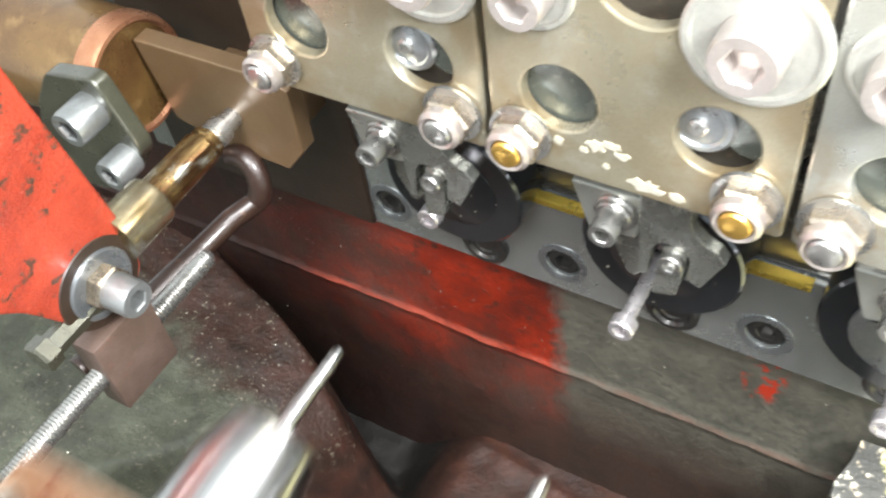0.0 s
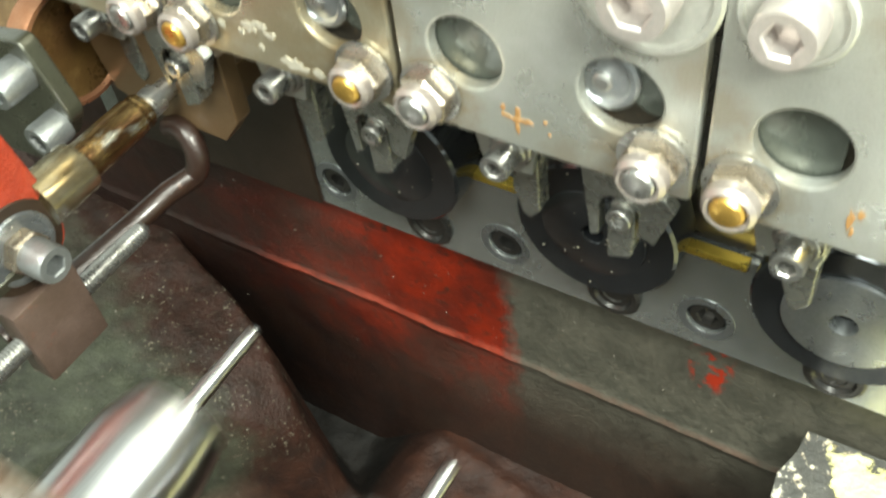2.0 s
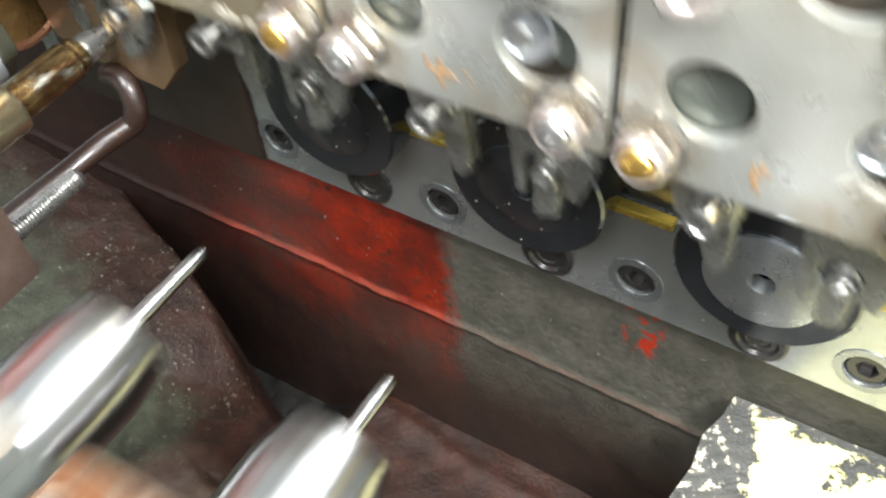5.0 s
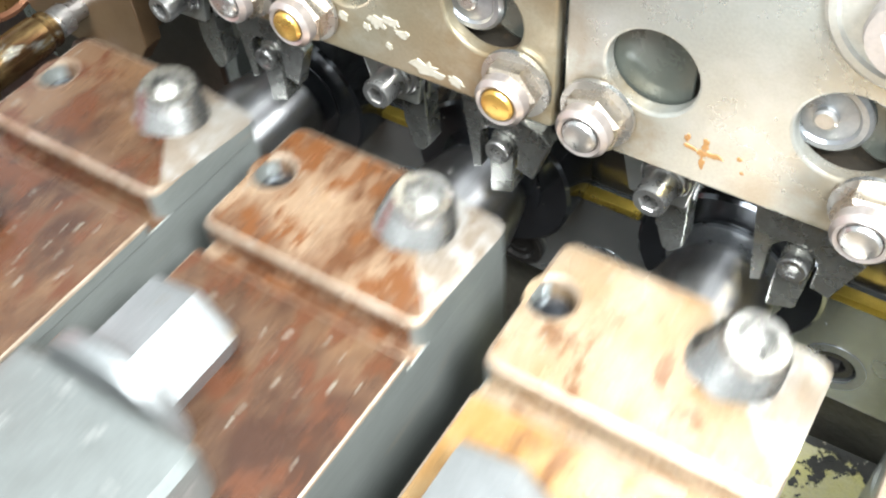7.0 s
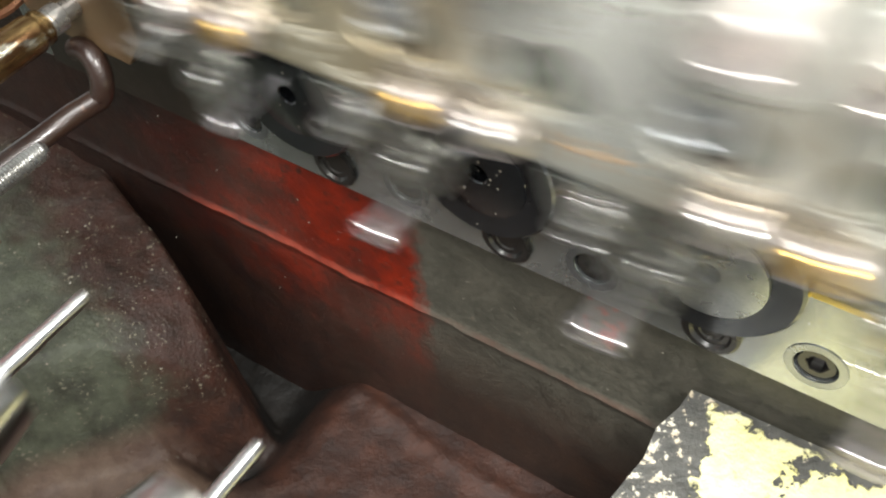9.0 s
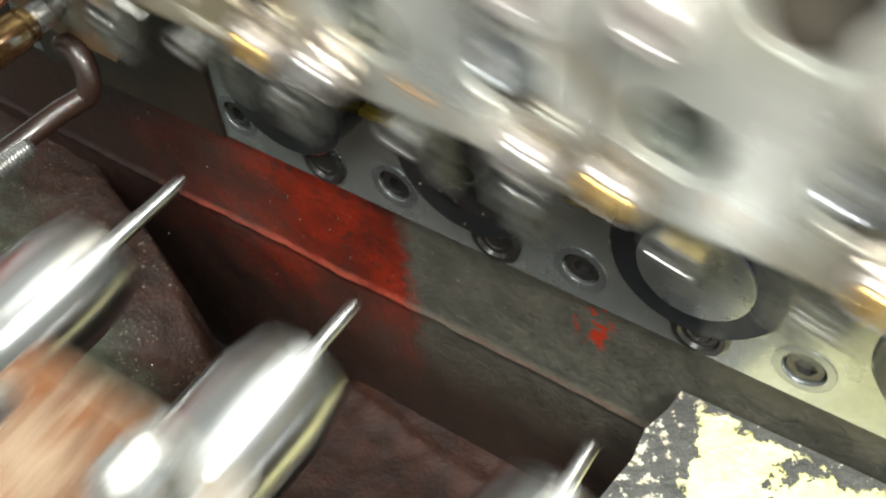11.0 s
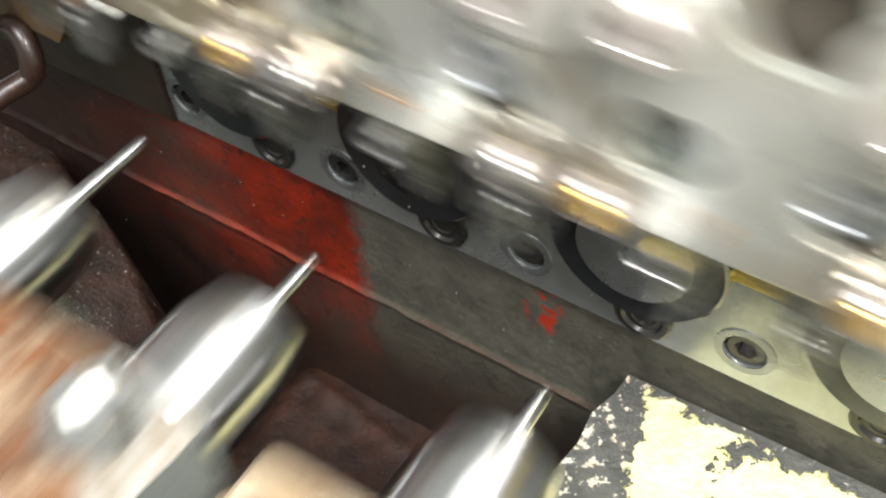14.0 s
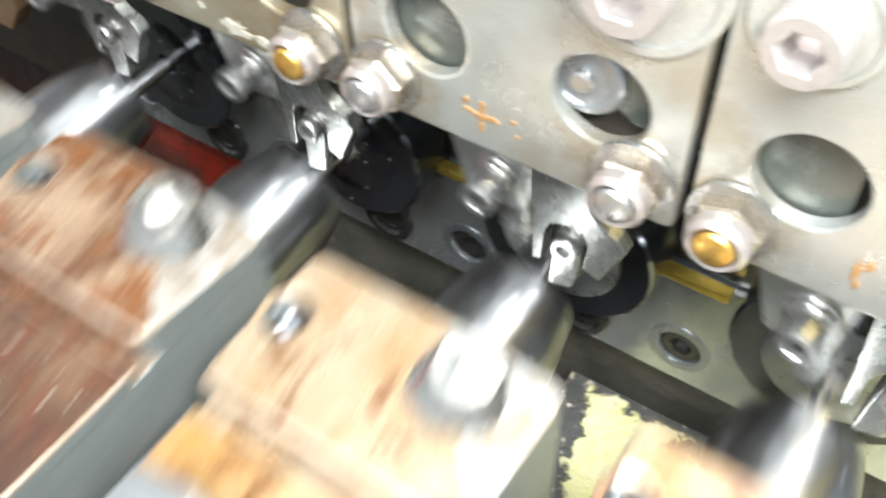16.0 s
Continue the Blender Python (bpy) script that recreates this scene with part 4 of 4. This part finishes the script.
# ---- screw blanks ----


def blank(label, headed):
    t = thing("screw_blank", (STATIONS[0], -0.05, AXIS_Z), label, "screw blank", "screw blanks in the fingers")
    if headed:
        part("head", socket_screw_mesh(0.0043, 0.005), BLANK, t)
        part("shank", lathe(bmesh.new(), [(0.0025, -0.001), (0.0025, 0.028), (0.0018, 0.030)], 24), BLANK, t)
    else:
        part("shank", lathe(bmesh.new(), [(0.0024, -0.004), (0.0026, -0.0035), (0.0026, 0.022), (0.002, 0.023)], 24), BLANK, t)
    return t


HELD_Y, IN_DIE = -0.0405, 0.020
BLANKS = [blank("bright socket-head screw blank held in gripper fingers", True) for _ in range(10)]

# ---- beside the dies: lever, shaft, bracket, studs ----
bracket = thing("bracket", (-0.194, -0.02, 0.06), "brown oiled steel bracket beside the dies", "bracket")
part("plate", prism(rounded([(-0.0427, 0.0285), (0.0205, 0.0290), (0.0274, 0.0259), (0.0267, -0.0033), (0.0175, -0.0152), (-0.0147, -0.0135), (-0.0358, -0.0079)], 0.0008), -0.014, -0.006, bevel=0.0006), BROWN, bracket)
part("foot", box(bmesh.new(), -0.030, 0.014, -0.006, 0.018, -0.010, 0.006, 0.001), BROWN, bracket)
shaft = thing("stepped_shaft", (-0.197, -0.034, 0.0645), "tarnished brass-coloured stepped shaft on the bracket", "shaft")
part("shaft", lathe(bmesh.new(), [(0.004, 0.002), (0.004, -0.006), (0.0055, -0.007), (0.0055, -0.012), (0.0048, -0.0125), (0.0055, -0.014)], 36), BRIGHT, shaft, "worn bright shaft end")
part("sleeve", lathe(bmesh.new(), [(0.0055, -0.0135), (0.0066, -0.0145), (0.0068, -0.0165), (0.0060, -0.0172), (0.0062, -0.0185), (0.0072, -0.0192), (0.0073, -0.046)], 36), SHAFT, shaft, "tarnished golden sleeve")
part("hub", lathe(bmesh.new(), [(0.0070, -0.0455), (0.0094, -0.0462), (0.0098, -0.0475), (0.0098, -0.066)], 36), HUB, shaft, "brass-coloured shaft hub")
lever = thing("red_lever", (-0.20, -0.114, 0.058), "chipped orange-red painted lever with a bolted joint", "lever")
arm = prism(rounded([(-0.10, 0.16), (0.002, 0.14), (0.0087, 0.078), (0.013, 0.047), (0.0183, 0.007), (0.0168, -0.010), (0.006, -0.017), (-0.008, -0.014), (-0.017, -0.002), (-0.026, 0.015), (-0.07, 0.06)], 0.005), -0.006, 0.006, bevel=0.001)
arm.transform(Matrix.Rotation(radians(90), 4, "Z"))
part("arm", arm, RED_PAINT, lever)
boss = placed(part("washer", lathe(bmesh.new(), [(0.0132, 0.0), (0.0132, -0.0012), (0.0124, -0.0018), (0.0108, -0.0018), (0.0104, -0.0012), (0.0068, -0.0012)], 40), INSERT, lever, "broad oily steel washer"), 0.006, 0, 0, 0, 0, 90)
part("nut", lathe(bmesh.new(), [(0.0080, -0.001), (0.0082, -0.002), (0.0082, -0.0060), (0.0074, -0.0068)], 6), NUT, boss, "yellow zinc hexagon nut", smooth=False)
screw("cap_screw", HEX, boss, 0, -0.0066, 0, 0.0066, 0.0105, "dull socket cap screw")
worn = placed(part("worn_boss", lathe(bmesh.new(), [(0.0172, 0.0004), (0.0168, -0.0003), (0.0130, -0.0006)], 40), POST, lever, "paint-worn oily brown boss"), 0.0062, 0, 0, 0, 0, 90)
low_bolt = placed(part("low_bolt", lathe(bmesh.new(), [(0.0044, 0.026), (0.0044, 0.0), (0.0060, -0.0004), (0.0062, -0.0055), (0.0054, -0.0066)], 6, start=0.3), DARK_OILY, lever, "oily hexagon bolt under the lever", smooth=False), 0.004, -0.024, -0.006)
clamp_plate = thing("clamp_plate", (-0.265, -0.064, 0.045), "dark oily clamp plate with two socket cap screws", "clamp plate")
part("plate", prism(rounded([(0.0462, 0.0560), (0.0552, 0.0258), (0.0458, 0.0118), (0.0235, -0.0061), (0.0002, -0.0087), (-0.0012, 0.0149), (0.0080, 0.0352), (0.0207, 0.0514)], 0.004), -0.004, 0.003, bevel=0.0009), DARK_OILY, clamp_plate)
screw("cap_screw", HEX, clamp_plate, 0.0397, -0.004, 0.0417, 0.0072, 0.0130, "dull grey socket cap screw")
screw("cap_screw", HEX, clamp_plate, 0.0475, -0.004, 0.0212, 0.0064, 0.0115, "dull grey socket cap screw")
roller = thing("feed_barrel", (-0.2385, -0.0366, 0.072), "yellow-brown oil-stained feed barrel with a worn coppery rim", "barrel")
part("barrel", lathe(bmesh.new(), [(0.0240, -0.25), (0.0240, -0.004), (0.0236, -0.0012), (0.0228, -0.0006)], 56, axis="x"), BARREL, roller)
part("rim", lathe(bmesh.new(), [(0.0243, -0.009), (0.0247, -0.002), (0.0238, 0.0006), (0.0222, 0.0008), (0.0186, -0.0030), (0.0180, -0.0050)], 56, axis="x"), COPPER_RIM, roller, "worn coppery rim")
part("end_disc", lathe(bmesh.new(), [(0.0184, -0.006), (0.0184, -0.0036), (0.0176, -0.0030)], 48, axis="x"), STUD_BLOCK, roller, "dark mottled end disc")
stud = thing("threaded_stud", (-0.198, -0.10, 0.021), "threaded steel adjusting stud with a square block", "stud")
part("rod", lathe(bmesh.new(), [(0.0032, -0.12)] + [(0.0042 if i % 2 else 0.0036, -0.119 + 0.0007 * i) for i in range(214)] + [(0.0032, 0.032)], 20), BRIGHT, stud)
part("square_block", box(bmesh.new(), -0.006, 0.006, -0.030, -0.002, -0.018, 0.018, 0.0012), SQUARE, stud, "reddish-brown oily square clamp block")
part("lock_nut", lathe(bmesh.new(), [(0.0062, -0.084), (0.0066, -0.0835), (0.0066, -0.078), (0.0062, -0.0775)], 6), GOLD, stud, "brass lock nut", smooth=False)


def tube(points, r, seg=14):
    """A bent pipe along points."""
    bm = bmesh.new()
    rings, pts = [], [Vector(p) for p in points]
    for i, p in enumerate(pts):
        d = (pts[min(i + 1, len(pts) - 1)] - pts[max(i - 1, 0)]).normalized()
        u = d.orthogonal().normalized() if i == 0 else (u - d * u.dot(d)).normalized()
        w = d.cross(u)
        rings.append([bm.verts.new(p + r * (math.cos(2 * math.pi * j / seg) * u + math.sin(2 * math.pi * j / seg) * w)) for j in range(seg)])
    for a, b in zip(rings, rings[1:]):
        for j in range(seg):
            bm.faces.new((a[j], a[(j + 1) % seg], b[(j + 1) % seg], b[j]))
    bm.faces.new(rings[0])
    bm.faces.new(rings[-1])
    return bm


guard = thing("oil_pipe", (-0.19, -0.04, 0.036), "dark brown oily hooked pipe under the shaft", "pipe")
part("pipe", tube([(0.0085 * math.cos(a) - 0.0075, 0.003 * math.sin(a), 0.0105 * math.sin(a)) for a in (radians(d) for d in range(120, -60, -15))] + [(-0.008, -0.012, -0.011), (-0.012, -0.03, -0.014), (-0.016, -0.055, -0.016), (-0.02, -0.09, -0.018)], 0.0046), PIPE, guard)
post = thing("machine_post", (-0.23, 0.0, -0.12), "dark oily casting post carrying the feed parts", "post")
part("column", box(bmesh.new(), -0.055, 0.060, -0.002, 0.05, 0.103, 0.36, 0.002, 3), POST, post)

def droplets():
    """Oil drops and bright specks lying on the bed's wall and ledge."""
    rng = random.Random(7)
    bm = bmesh.new()

    def drop(p, n, r):
        m = Matrix.Translation(p) @ Vector(n).to_track_quat("Z", "Y").to_matrix().to_4x4() @ Matrix.Diagonal((r, r, r * 0.6, 1))
        bmesh.ops.create_icosphere(bm, subdivisions=1, radius=1.0, matrix=m)

    for _ in range(110):
        x = rng.uniform(-0.26, 0.06)
        drop((x, 0.0120, rng.uniform(-0.098, -0.02)), (0, -1, 0), rng.choice((0.0002, 0.0003, 0.0003, 0.0005)))
    for _ in range(22):
        drop((rng.uniform(-0.28, 0.06), 0.0135, rng.uniform(-0.15, -0.115)), (0, -1, 0.2), rng.choice((0.0003, 0.0004, 0.0006)))
    for _ in range(150):
        x, y = rng.uniform(-0.36, -0.20), rng.uniform(-0.16, -0.02)
        if y < -0.02 - 0.45 * (x + 0.22):
            drop((x, y, floor_height(x, y)), (0, 0, 1), rng.choice((0.0003, 0.0004, 0.0006, 0.0009)))
    for k in (0, 1):
        for _ in range(9 + 14 * k):
            a, r = rng.uniform(0, 2 * math.pi), 0.026 * math.sqrt(rng.random())
            drop((STATIONS[k] + r * math.cos(a), DIE_Y - 0.0004, AXIS_Z + r * math.sin(a)), (0, -1, 0), rng.choice((0.0003, 0.0004, 0.0006)))
    mesh = bpy.data.meshes.new("oil_droplets")
    bm.to_mesh(mesh)
    bm.free()
    mesh.materials.append(DROP)
    mesh.polygons.foreach_set("use_smooth", [True] * len(mesh.polygons))
    tagged(new("oil_droplets", mesh), "scattered glistening oil drops on the casting", "oil drops", kind="stuff")


droplets()


def motions():
    walk(ram, [(t, pose(0, ram_y(t), ram_dip(t))) for t in TIMES])
    for k, (t0, jl, jr) in enumerate(PLATES):
        x = GAP + PITCH * k
        walk(t0, [(t, pose(x + shift_x(t), PLATE_Y, dip_z(t))) for t in TIMES])
        c = STATIONS[0] - GAP
        for jaw, s, ox, oy, oz in ((jl, -1, -0.0070, -0.0345, 0.0850), (jr, 1, 0.0118, -0.0425, 0.0745)):
            walk(jaw, [(t, pose(c + ox + s * 0.0080 * open_jaw(t), oy - PLATE_Y, oz + 0.010 * open_jaw(t), 0, s * -5 * open_jaw(t), 0)) for t in TIMES])
    for j, b in enumerate(BLANKS):
        rows = []
        for t in TIMES:
            # the count of pick-ups so far moves each blank one station on
            n = math.floor((t - FRONT + 1.085) / PERIOD)
            p = phase(t)
            station = j - 6 + n
            pin = PINS[min(3, max(0, station))]
            x, z = STATIONS[0] + PITCH * station, AXIS_Z
            if p < 1.02:
                # fresh cut-offs sit deeper in the first fingers
                rest = HELD_Y - 0.004 if station > 0 else HELD_Y + 0.012
                y = max(rest, min(IN_DIE, pin + ram_y(t) + 0.005)) if p < 0 else IN_DIE
            else:
                last = HELD_Y - 0.004 if station > -1 else HELD_Y + 0.012
                out = HELD_Y if station > -1 else HELD_Y + 0.012
                y = IN_DIE + (out - IN_DIE) * ramp01(p, 1.02, 1.32) + (last - out) * ramp01(p, 1.55, 1.9875)
                x += PITCH * (1 - math.cos(swing(t)[1])) / 2
                z += dip_z(t) if p > 1.5 else 0.0
            if station < -1 or (station == -1 and p < 1.02):
                # not yet fed: in the stock line behind the cut-off die
                x, z, y = STATIONS[0] - PITCH, AXIS_Z, IN_DIE + 0.045 * (-1 - station - (ramp01(p, 1.0, 1.9) if station < -1 else 0))
            elif station > 3 or (station == 3 and p >= 0.5):
                # finished pieces leave backwards through the last die
                x, z, y = STATIONS[3], AXIS_Z, IN_DIE + 0.045 * (station - 3) + 0.045 * ramp01(p, 1.0, 1.9)
            rows.append((t, pose(x, y, z)))
        walk(b, rows)


motions()
